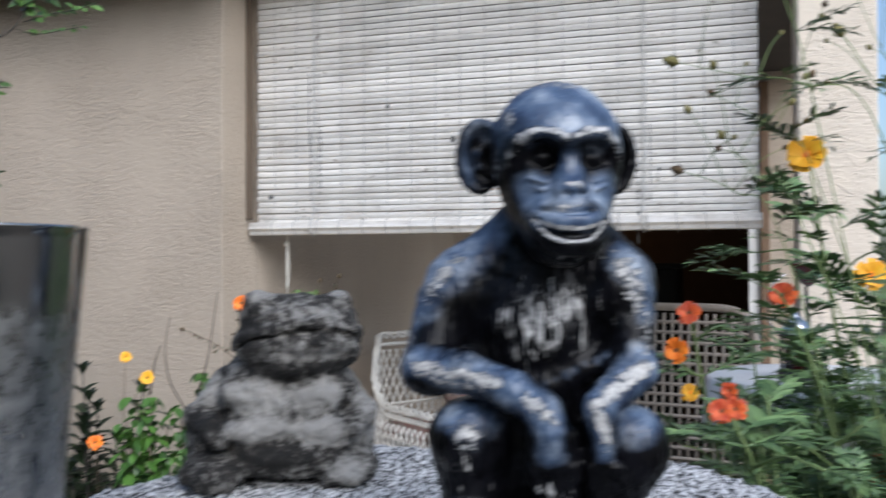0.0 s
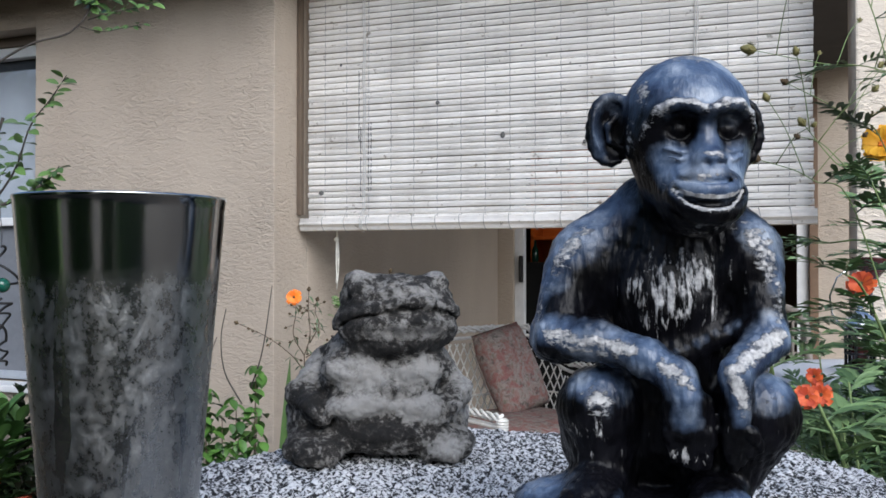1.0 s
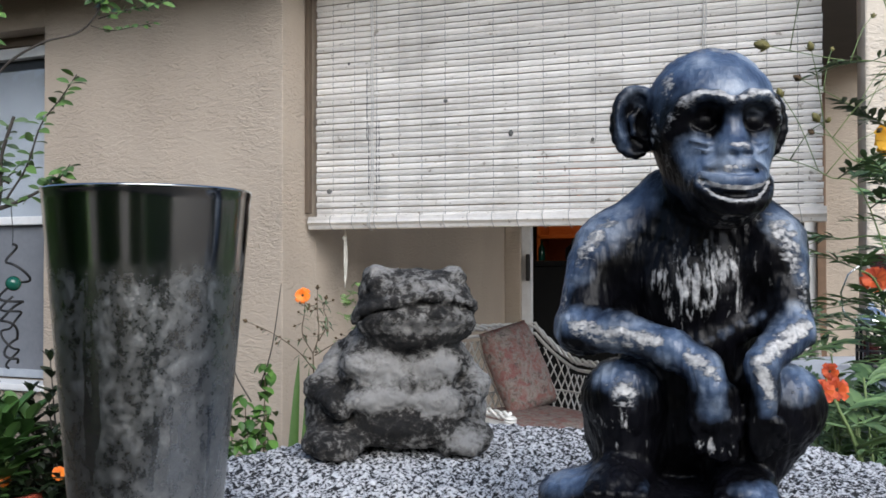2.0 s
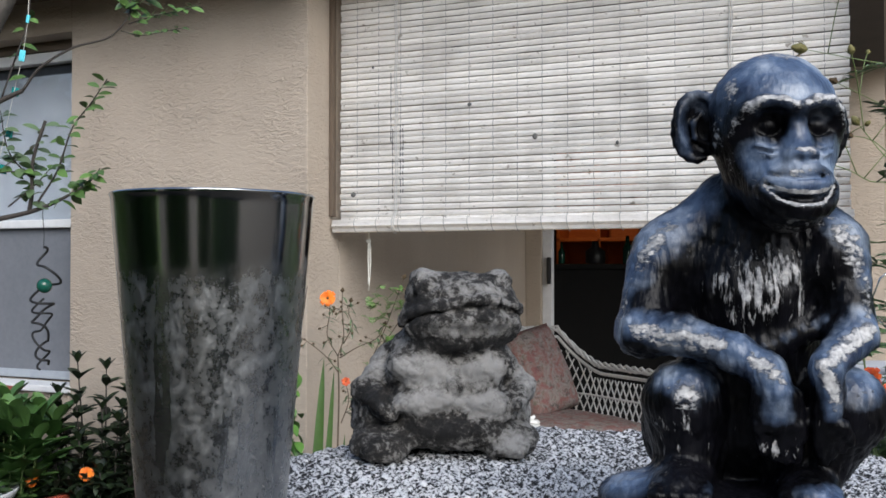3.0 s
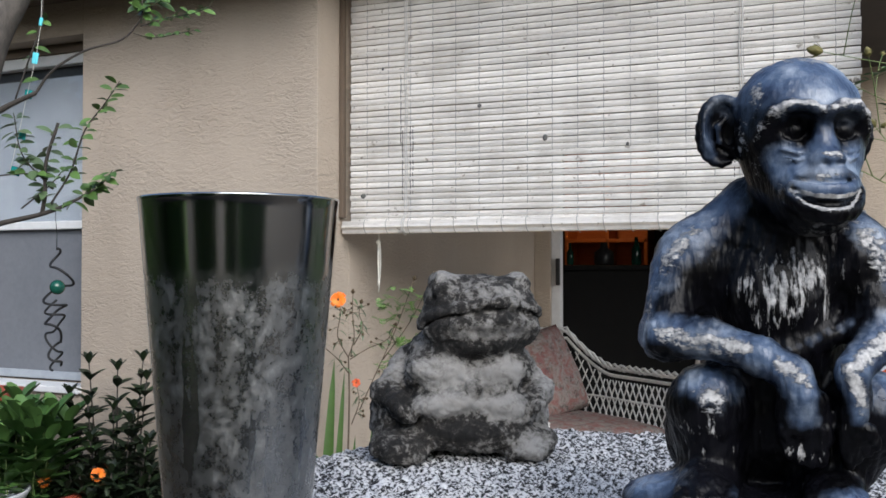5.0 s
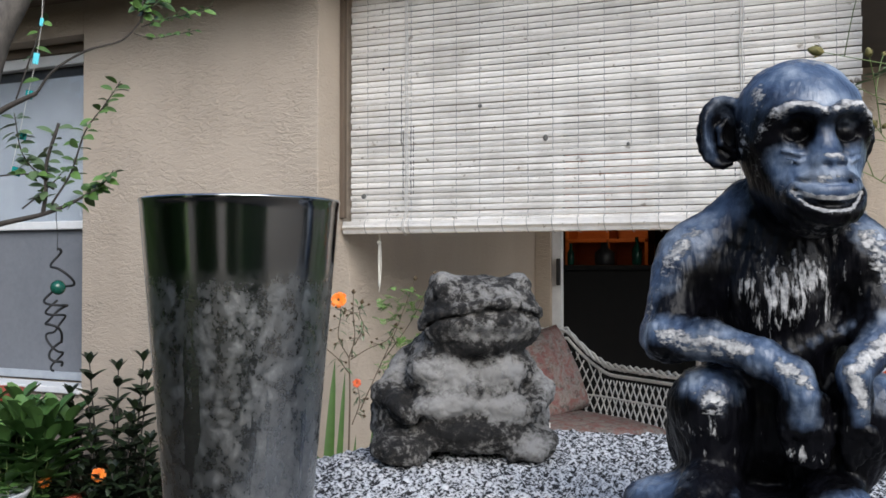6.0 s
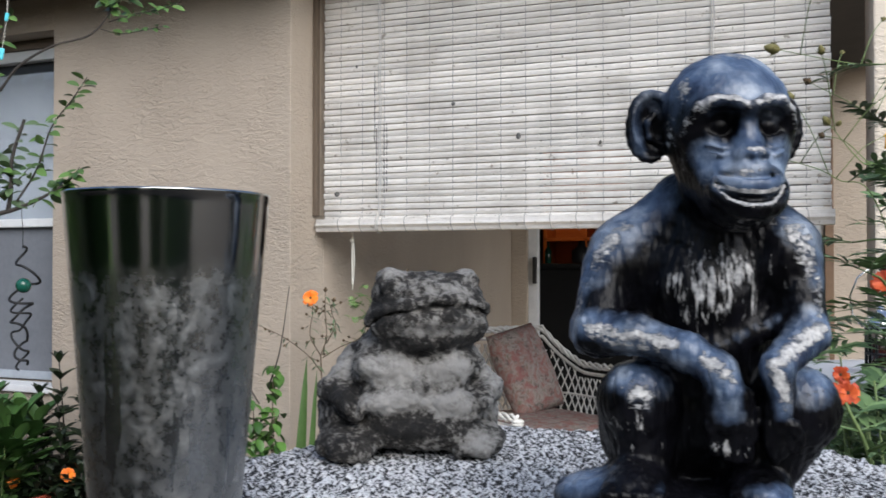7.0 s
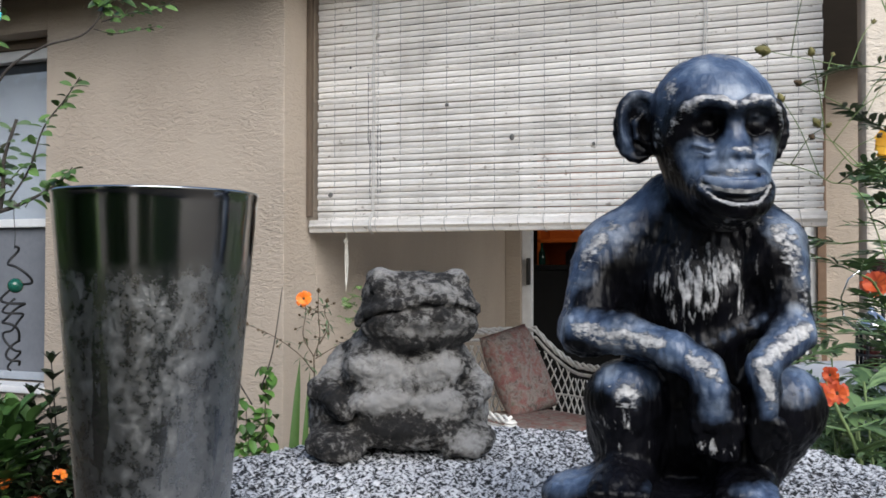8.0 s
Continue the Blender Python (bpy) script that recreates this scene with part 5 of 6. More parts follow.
def make_left_bed():
    rnd = random.Random(8)
    leafy_shrub("broad_leaf_plant", (-2.28, 1.93, FLOOR), "potted plant with broad fresh green leaves",
                [(rnd.uniform(-0.2, 0.14), rnd.uniform(-0.1, 0.1), rnd.uniform(0.56, 0.70)) for _ in range(20)], 0.135, 0.44, GREEN_BROAD, rnd, 11, STEM, 0.25, 0.66, "round")
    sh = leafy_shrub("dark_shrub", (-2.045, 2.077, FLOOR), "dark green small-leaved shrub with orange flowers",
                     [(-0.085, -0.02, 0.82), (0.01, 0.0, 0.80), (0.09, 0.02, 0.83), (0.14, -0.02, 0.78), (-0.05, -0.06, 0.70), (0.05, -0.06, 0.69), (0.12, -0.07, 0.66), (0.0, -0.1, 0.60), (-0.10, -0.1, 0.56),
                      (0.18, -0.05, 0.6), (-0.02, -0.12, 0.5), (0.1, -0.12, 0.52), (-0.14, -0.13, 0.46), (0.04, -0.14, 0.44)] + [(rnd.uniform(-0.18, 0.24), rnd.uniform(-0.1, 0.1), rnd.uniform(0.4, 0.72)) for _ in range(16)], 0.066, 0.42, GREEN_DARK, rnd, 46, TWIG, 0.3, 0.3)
    for c in ((-0.118, -0.16, 0.487), (0.05, -0.12, 0.512)):
        flower(sh, c, (0.6, -1, 0.3), 0.019, PETAL_O, rnd)
    # Low leaves fill the bed with shade held in their colour.
    low = thing("ground_leaves", pose(-2.2, 1.9, FLOOR), "tangle of low dark green leaves, blackened for shade under the foliage", "plants", kind="stuff")
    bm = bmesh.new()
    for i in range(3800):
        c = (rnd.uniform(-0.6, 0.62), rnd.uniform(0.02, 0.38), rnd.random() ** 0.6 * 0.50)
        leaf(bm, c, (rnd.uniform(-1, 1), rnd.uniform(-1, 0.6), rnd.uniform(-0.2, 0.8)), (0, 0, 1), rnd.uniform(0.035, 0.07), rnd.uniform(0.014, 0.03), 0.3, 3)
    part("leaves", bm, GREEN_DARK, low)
    # climber with heart leaves before the porch corner
    cl = thing("climbing_vine", pose(-1.352, 1.917, FLOOR), "bright green vine with drooping heart-shaped leaves", "plant")
    for x, y, h in ((-0.07, -0.02, 0.83), (0.06, 0.02, 0.86), (0.02, -0.01, 0.77), (-0.03, 0.0, 0.72), (0.075, 0.0, 0.74), (-0.09, 0.02, 0.76), (0.04, -0.03, 0.68), (-0.05, -0.03, 0.64), (-0.125, 0.0, 0.80), (-0.145, -0.01, 0.73), (-0.11, -0.03, 0.69), (-0.08, -0.04, 0.6)):
        bm, bl = bmesh.new(), bmesh.new()
        q = stem_bar(bm, [(x * 0.4, y, 0), (x * 0.8, y, h * 0.5), (x, y, h)], 0.003, 0.0012, 8)
        st = part("stem", bm, STEM_DRY, cl)
        for i in range(64):
            k = int(len(q) * (0.46 + 0.54 * i / 64)) - 1
            a = rnd.uniform(0, 6.28)
            at = q[k].lerp(q[min(k + 1, len(q) - 1)], rnd.random()) + Vector((rnd.uniform(-0.018, 0.018), rnd.uniform(-0.015, 0.015), 0.01))
            leaf(bl, at, (math.cos(a), math.sin(a), rnd.uniform(-1.0, 0.1)), (math.cos(a), math.sin(a), 1), rnd.uniform(0.026, 0.052), rnd.uniform(0.016, 0.031), 0.25, 5)
        part("leaves", bl, GREEN_VINE, st)
    for pts in ([(0.05, 0.01, 0.8), (0.085, 0.01, 0.9), (0.107, 0.02, 1.065)], [(0.03, 0.0, 0.76), (-0.015, -0.01, 0.84), (-0.02, -0.02, 0.93), (-0.005, -0.02, 1.005)], [(-0.08, 0, 0.8), (-0.06, -0.01, 0.88), (-0.04, -0.01, 0.93)]):
        bm = bmesh.new()
        stem_bar(bm, pts, 0.0022, 0.0012, 6, 5)
        part("tendril", bm, TWIG, cl, "bare dark tendril")
    # dark shrub between the climber and the window bed, with small flowers over it
    foot = Vector((-1.60, 1.95, FLOOR))
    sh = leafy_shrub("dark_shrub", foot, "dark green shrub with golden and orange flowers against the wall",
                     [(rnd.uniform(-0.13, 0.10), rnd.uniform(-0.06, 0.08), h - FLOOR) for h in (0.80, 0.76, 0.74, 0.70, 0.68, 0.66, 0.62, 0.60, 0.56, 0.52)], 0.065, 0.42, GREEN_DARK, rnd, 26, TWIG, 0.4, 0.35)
    for c, r, m in (((-1.495, 1.90, 0.866), 0.014, PETAL_Y), ((-1.429, 1.90, 0.815), 0.017, PETAL_Y), ((-1.568, 1.875, 0.647), 0.018, PETAL_O)):
        e = Vector(c) - foot
        bm = bmesh.new()
        stem_bar(bm, [(e.x * 0.2, 0, 0.1), (e.x * 0.7, e.y * 0.6, e.z * 0.6), tuple(e)], 0.0016, 0.0008, 6, 5)
        part("flower_stem", bm, STEM_DRY, sh)
        flower(sh, tuple(e), (0.6, -1, 0.3), r, m, rnd)


make_left_bed()


# ---- the small tree with hangings ----
def make_tree():
    rnd = random.Random(21)
    tr = thing("small_tree", pose(-1.745, 1.339, FLOOR - 0.022), "small grey-barked tree with sparse leafy twigs", "tree")
    o = Vector((-1.80, 1.33, FLOOR))
    W = lambda x, y, z: Vector((x, y, z)) - o
    bm = bmesh.new()
    stem_bar(bm, [W(-1.90, 1.26, FLOOR), W(-1.91, 1.27, 0.7), W(-1.85, 1.30, 1.2), W(-1.775, 1.33, 1.57), W(-1.71, 1.36, 1.74), W(-1.68, 1.40, 2.0), W(-1.66, 1.42, 2.35)], 0.045, 0.018, 10, 12)
    trunk = part("trunk", bm, BARK, tr, "rough grey trunk")
    limbs = [
        ([W(-1.90, 1.28, 1.10), W(-1.83, 1.33, 1.185), W(-1.768, 1.348, 1.205), W(-1.678, 1.387, 1.228), W(-1.623, 1.41, 1.251), W(-1.569, 1.433, 1.284)], 0.009, 0.0025),
        ([W(-1.678, 1.387, 1.228), W(-1.672, 1.389, 1.27), W(-1.668, 1.388, 1.343), W(-1.643, 1.397, 1.428)], 0.005, 0.0035),
        ([W(-1.86, 1.31, 1.30), W(-1.80, 1.33, 1.42), W(-1.75, 1.345, 1.458), W(-1.687, 1.376, 1.494)], 0.010, 0.005),
        ([W(-1.687, 1.376, 1.494), W(-1.65, 1.39, 1.545), W(-1.584, 1.418, 1.588), W(-1.515, 1.45, 1.612), W(-1.475, 1.464, 1.658), W(-1.472, 1.466, 1.70)], 0.0032, 0.0016),
        ([W(-1.475, 1.464, 1.640), W(-1.42, 1.49, 1.66), W(-1.37, 1.51, 1.67), W(-1.33, 1.526, 1.686)], 0.0014, 0.0008),
        ([W(-1.49, 1.458, 1.625), W(-1.45, 1.475, 1.615), W(-1.40, 1.49, 1.622), W(-1.365, 1.51, 1.632)], 0.0012, 0.0008),
        ([W(-1.478, 1.464, 1.66), W(-1.44, 1.48, 1.70), W(-1.42, 1.49, 1.75)], 0.0014, 0.0008),
        ([W(-1.655, 1.39, 1.25), W(-1.62, 1.41, 1.32), W(-1.59, 1.42, 1.41), W(-1.55, 1.437, 1.47), W(-1.518, 1.448, 1.52)], 0.0026, 0.001),
        ([W(-1.59, 1.425, 1.27), W(-1.56, 1.437, 1.29), W(-1.535, 1.447, 1.325)], 0.002, 0.001),
        ([W(-1.672, 1.389, 1.30), W(-1.72, 1.37, 1.36), W(-1.735, 1.36, 1.45)], 0.002, 0.001),
        ([W(-1.72, 1.37, 1.24), W(-1.66, 1.39, 1.29), W(-1.63, 1.405, 1.33)], 0.002, 0.001),
        ([W(-1.78, 1.34, 1.31), W(-1.72, 1.36, 1.315), W(-1.66, 1.39, 1.318)], 0.002, 0.001),
        ([W(-1.73, 1.36, 1.48), W(-1.705, 1.37, 1.56), W(-1.68, 1.38, 1.64), W(-1.675, 1.385, 1.72)], 0.002, 0.0012),
    ]
    leafy = {0: (6, 0.75), 1: (14, 0.2), 3: (7, 0.82), 4: (16, 0.1), 5: (10, 0.2), 6: (14, 0.1), 7: (22, 0.15), 8: (16, 0.1), 9: (16, 0.2), 10: (7, 0.2), 11: (5, 0.3), 12: (5, 0.1)}
    for i, (p, a, b) in enumerate(limbs):
        bm = bmesh.new()
        q = stem_bar(bm, p, a, b, 7, 7)
        lb = part("limb", bm, TWIG, trunk, "dark twig")
        if i in leafy:
            n, start = leafy[i]
            n = int(n * 1.7)
            bl = bmesh.new()
            for j in range(n):
                u = start + (1 - start) * (j + 0.7) / n
                k = min(int(u * (len(q) - 1)), len(q) - 1)
                ang = j * 2.4 + rnd.uniform(-0.5, 0.5)
                d = Vector((math.cos(ang), math.sin(ang) * 0.8, rnd.uniform(-0.5, 0.6)))
                small = 0.75 if i in (4, 5) else 1
                L = rnd.uniform(0.022, 0.040) * small
                leaf(bl, q[k] + d * 0.004, d, (rnd.uniform(-0.6, 0.6), -0.7, 0.7), L, L * 0.5, 0.2, 5)
            part("leaves", bl, GREEN_DUSK if i in (1, 9) else GREEN, tr, "small toothed green leaves")


make_tree()


def make_hangings():
    # black wire spinner with a green glass ball
    sp = thing("wire_spinner", pose(-1.594, 1.410, 1.230), "black twisted wire spinner holding a green glass ball", "garden ornament")
    part("thread", tube([(0.002, -0.004, 0.0), (-0.004, 0, -0.03), (0.001, 0, -0.07), (0, 0, -0.105)], 0.0009, 5), BLACK, sp)
    WIRE = mat("black wire", (0.004, 0.004, 0.005), (0.012, 0.012, 0.013), 0.6, scale=80)

    def coil(u0, u1, turns, phase, wide):
        pts = []
        for i in range(91):
            u = u0 + (u1 - u0) * i / 90
            a = u * 2 * math.pi * turns + phase + 0.7 * math.sin(u * 13)
            r = wide * (min(u / 0.16, 1) if u < 0.3 else 1 - 0.55 * (u - 0.3) / 0.7) * (0.75 + 0.25 * math.sin(u * 31 + phase))
            pts.append((r * math.cos(a) + 0.005 * math.sin(u * 8), r * math.sin(a), -0.10 - 0.262 * u + 0.006 * math.sin(u * 40 + phase)))
        return pts
    part("wire", tube(coil(0, 1, 4.2, 0.0, 0.034), 0.0029, 7), WIRE, sp, "black spiral wire")
    part("wire", tube(coil(0.45, 1, 4.2, math.pi, 0.032), 0.0026, 7), WIRE, sp, "black spiral wire")
    part("glass_ball", ball((0.003, 0, -0.185), 0.0165, None, 3), GREENGLASS, sp, "dark green glass ball")
    # turquoise glass pieces on a thread
    st = thing("glass_string", pose(-1.616, 1.386, 1.694), "thread of turquoise glass pieces hanging from the tree", "garden ornament")
    part("thread", tube([(0, 0, 0.03), (-0.003, 0, -0.07), (-0.018, 0, -0.146), (-0.037, -0.005, -0.224), (-0.056, -0.01, -0.313), (-0.075, -0.015, -0.395)], 0.0006, 5), ROPE, st)
    for x, z, w, h, m in ((-0.002, -0.067, 0.004, 0.009, AQUA), (-0.018, -0.146, 0.0075, 0.0125, AQUA), (-0.037, -0.224, 0.010, 0.010, TEAL), (-0.056, -0.313, 0.011, 0.010, TEAL), (-0.075, -0.392, 0.013, 0.010, TEAL)):
        bm = box((x - w, -0.004, z - h), (x + w, 0.001, z + h), 0.0022)
        bmesh.ops.rotate(bm, cent=(x, 0, z), matrix=Matrix.Rotation(radians(12), 3, "Y"), verts=bm.verts)
        part("glass_piece", bm, m, st, "turquoise glass piece")


GREENGLASS = mat("dark green glass", (0.006, 0.05, 0.035), (0.015, 0.10, 0.07), 0.08, scale=15, relief=0)
AQUA = mat("bright aqua glass", (0.10, 0.62, 0.75), (0.2, 0.75, 0.85), 0.12, scale=40, relief=0)
TEAL = mat("teal glass", (0.01, 0.20, 0.20), (0.03, 0.30, 0.29), 0.15, scale=40, relief=0)
make_hangings()


# ---- wicker armchair under the porch ----
def fabric_mat():
    m, n, l, b = nodes_of("faded floral fabric", 0.95)
    v = coords(n, l)
    a = noise_tex(n, l, v, 38, 5, 0.65, 0.6)
    c = noise_tex(n, l, v, 26, 5, 0.7, 0.8)
    base = ramp(n, l, a, [(0.36, (0.075, 0.06, 0.05)), (0.5, (0.27, 0.225, 0.20)), (0.64, (0.13, 0.115, 0.085))])
    base = mix(n, l, ramp(n, l, c, [(0.44, 0.0), (0.60, 0.8)]), base, (0.21, 0.05, 0.042))
    base = mix(n, l, ramp(n, l, noise_tex(n, l, v, 300, 3), [(0.3, 0.0), (0.8, 0.25)]), base, (0.42, 0.38, 0.35))
    l.new(base, b.inputs["Base Color"])
    bump(n, l, b, noise_tex(n, l, v, 500, 3), 0.5, 0.001)
    return m


FABRIC = fabric_mat()


def cushion(size, puff, corner=0.25):
    """A stuffed square: pinched corners, crowned faces."""
    bm = bmesh.new()
    n = 16
    grid = {}
    for s in (0, 1):
        for i in range(n + 1):
            for j in range(n + 1):
                u, v = i / n * 2 - 1, j / n * 2 - 1
                edge = max(0.0, (1 - u ** 4) * (1 - v ** 4)) ** 0.5
                pull = 1 - 0.06 * (u * u + v * v - u * u * v * v) * (0.5 + corner)
                z = puff * edge * (1 if s else -1) + 0.004 * noise.noise((u * 3, v * 3, s * 5))
                if s and edge < 1e-6:
                    grid[s, i, j] = grid[0, i, j]
                else:
                    grid[s, i, j] = bm.verts.new((u * size[0] / 2 * pull, v * size[1] / 2 * pull, z))
    for s in (0, 1):
        for i in range(n):
            for j in range(n):
                f = [grid[s, i, j], grid[s, i + 1, j], grid[s, i + 1, j + 1], grid[s, i, j + 1]]
                bm.faces.new(f if s else f[::-1]).smooth = True
    return bm


def make_wicker_chair():
    ch = thing("wicker_armchair", pose(-0.936, 3.19, FLOOR, 0, 0, -35), "white wicker armchair with open lattice sides", "chair")
    SEAT, ARM, BACK = 0.455, 0.675, 0.855
    hx, hy, rc = 0.30, 0.33, 0.16
    # the U of the rim, from one front post round the back to the other
    U = [(hx, -hy)]
    for k in range(9):
        a = radians(-90 - 90 * k / 8)
        U.append((-hx + rc + rc * math.cos(a), -hy + rc + rc * math.sin(a)))
    for k in range(9):
        a = radians(180 - 90 * k / 8)
        U.append((-hx + rc + rc * math.cos(a), hy - rc + rc * math.sin(a)))
    U.append((hx, hy))
    acc = [0.0]
    for a, b in zip(U, U[1:]):
        acc.append(acc[-1] + math.dist(a, b))
    L = acc[-1]

    def at(s):
        s = min(max(s, 0), L)
        for i in range(len(acc) - 1):
            if s <= acc[i + 1] + 1e-9:
                t = (s - acc[i]) / (acc[i + 1] - acc[i])
                return U[i][0] + (U[i + 1][0] - U[i][0]) * t, U[i][1] + (U[i + 1][1] - U[i][1]) * t
        return U[-1]

    def rim(s):
        m = abs(s / L * 2 - 1)
        k = min(max((0.56 - m) / 0.26, 0), 1)
        arm = ARM - 0.06 if at(s)[1] < 0 else ARM + 0.04
        return arm + (BACK - arm) * k * k

    def on(s, z, out=0.0):
        x, y = at(s)
        return Vector((x, y, z))
    pts = [on(L * i / 60, rim(L * i / 60)) for i in range(61)]
    bm = bmesh.new()
    for ph in (0, 2.1, 4.2):
        tw = [p + Vector((0, 0, 0.011 * math.sin(i * 1.5 + ph))) + Vector((at(L * i / 60)[0] * 0.025 * math.cos(i * 1.5 + ph), at(L * i / 60)[1] * 0.03 * math.cos(i * 1.5 + ph), 0)) for i, p in enumerate(pts)]
        tube(tw, 0.0058, 7, bm)
    part("rim", bm, WICKER, ch, "braided rim")
    for dz in (0.034,):
        part("rim_band", tube([p - Vector((0, 0, dz)) for p in pts], 0.007, 7), WICKER, ch)
    part("waist_band", tube([on(L * i / 60, ARM - 0.085) for i in range(61)], 0.004, 6), WICKER, ch)
    part("seat_band", tube([on(L * i / 60, SEAT) for i in range(61)], 0.011, 7), WICKER, ch)
    third = L / 3
    for name, a, b in (("arm_lattice", 0.0, third), ("back_lattice", third, 2 * third), ("arm_lattice", 2 * third, L)):
        bm = bmesh.new()
        for sgn in (1, -1):
            s0 = -0.3
            while s0 < L + 0.3:
                seg = []
                for k in range(13):
                    s = s0 + sgn * k * 0.016
                    z = SEAT + k * 0.0345
                    if a - 0.002 <= s <= b + 0.002 and z <= rim(s) - 0.03:
                        seg.append(on(s, z) + Vector((0, 0, 0)))
                if len(seg) > 1:
                    tube(seg, 0.0031, 5, bm)
                s0 += 0.034
        part(name, bm, WICKER, ch, "open diamond lattice")
    # skirts below the seat
    for s0, s1 in ((0.0, third), (third, 2 * third), (2 * third, L)):
        bm = bmesh.new()
        for sgn in (1, -1):
            s = s0
            while s < s1:
                e = s + sgn * 0.085
                if s0 <= e <= s1:
                    tube([on(s, SEAT), on((s + e) / 2, SEAT - 0.1), on(e, SEAT - 0.2)], 0.0031, 5, bm)
                s += 0.034
        tube([on(s0 + (s1 - s0) * i / 20, SEAT - 0.2) for i in range(21)], 0.008, 6, bm)
        part("skirt", bm, WICKER, ch, "lattice skirt")
    bm = bmesh.new()
    for sgn in (1, -1):
        for i in range(-3, 22):
            y0 = -hy + i * 0.034
            seg = [Vector((hx, y0 + sgn * k * 0.021, SEAT - k * 0.05)) for k in range(5)]
            seg = [p for p in seg if -hy <= p.y <= hy]
            if len(seg) > 1:
                tube(seg, 0.0031, 5, bm)
    tube([(hx, -hy, SEAT - 0.2), (hx, hy, SEAT - 0.2)], 0.008, 6, bm)
    part("front_skirt", bm, WICKER, ch, "lattice front skirt")
    part("front_rail", tube([(hx, -hy, SEAT), (hx, 0, SEAT + 0.004), (hx, hy, SEAT)], 0.016, 8), WICKER, ch)
    for x, y, top in ((hx, -hy, ARM - 0.06), (hx, hy, ARM + 0.04), (-hx + 0.05, -hy + 0.05, SEAT), (-hx + 0.05, hy - 0.05, SEAT)):
        bm = tube([(x, y, 0.0), (x, y, 0.2), (x, y, top)], [0.015, 0.0165, 0.0165], 10)
        for k in range(int(top / 0.009)):
            tube([(x + 0.019 * math.cos(a), y + 0.019 * math.sin(a), k * 0.009 + 0.005) for a in [q * math.pi / 4 for q in range(8)]], 0.0038, 4, bm, True)
        part("leg", bm, WICKER, ch, "wrapped leg")
    part("seat", box((-hx + 0.03, -hy + 0.02, SEAT - 0.02), (hx - 0.01, hy - 0.02, SEAT + 0.006), 0.006), WICKER, ch)
    base = pose(-0.936, 3.19, FLOOR, 0, 0, -35)
    bm = cushion((0.60, 0.62), 0.045)
    ob = part("seat_cushion", bm, FABRIC)
    ob.matrix_world = base @ pose(0.005, 0, SEAT + 0.052)
    tagged(ob, "faded brown floral seat cushion on the wicker armchair", "cushion")
    bm = cushion((0.38, 0.27), 0.055, 0.9)
    ob = part("throw_pillow", bm, FABRIC)
    ob.matrix_world = base @ pose(-0.165, 0.075, SEAT + 0.245, 0, 70, 0) @ pose(0, 0, 0, 0, 0, 12)
    tagged(ob, "faded pinkish floral throw pillow leaning in the armchair", "pillow")


make_wicker_chair()


# ---- table corner beside the pillar: table, lantern, iron ornament, far chair ----
CLOTH = mat("pale oilcloth", (0.50, 0.52, 0.55), (0.68, 0.70, 0.73), 0.35, scale=9, relief=0.5, dist=0.01)
IRON = mat("black iron", (0.01, 0.01, 0.011), (0.03, 0.03, 0.03), 0.4, 0.4, scale=60)
MAROON = mat("dark maroon glaze", (0.035, 0.008, 0.008), (0.09, 0.02, 0.018), 0.25, scale=30, relief=0.1)
CHROME = mat("worn chrome", (0.55, 0.56, 0.57), (0.75, 0.76, 0.77), 0.2, 1.0, scale=50, relief=0.1)
RATTAN = mat("pale woven rattan", (0.22, 0.19, 0.165), (0.36, 0.32, 0.28), 0.8, scale=90, relief=0.5)


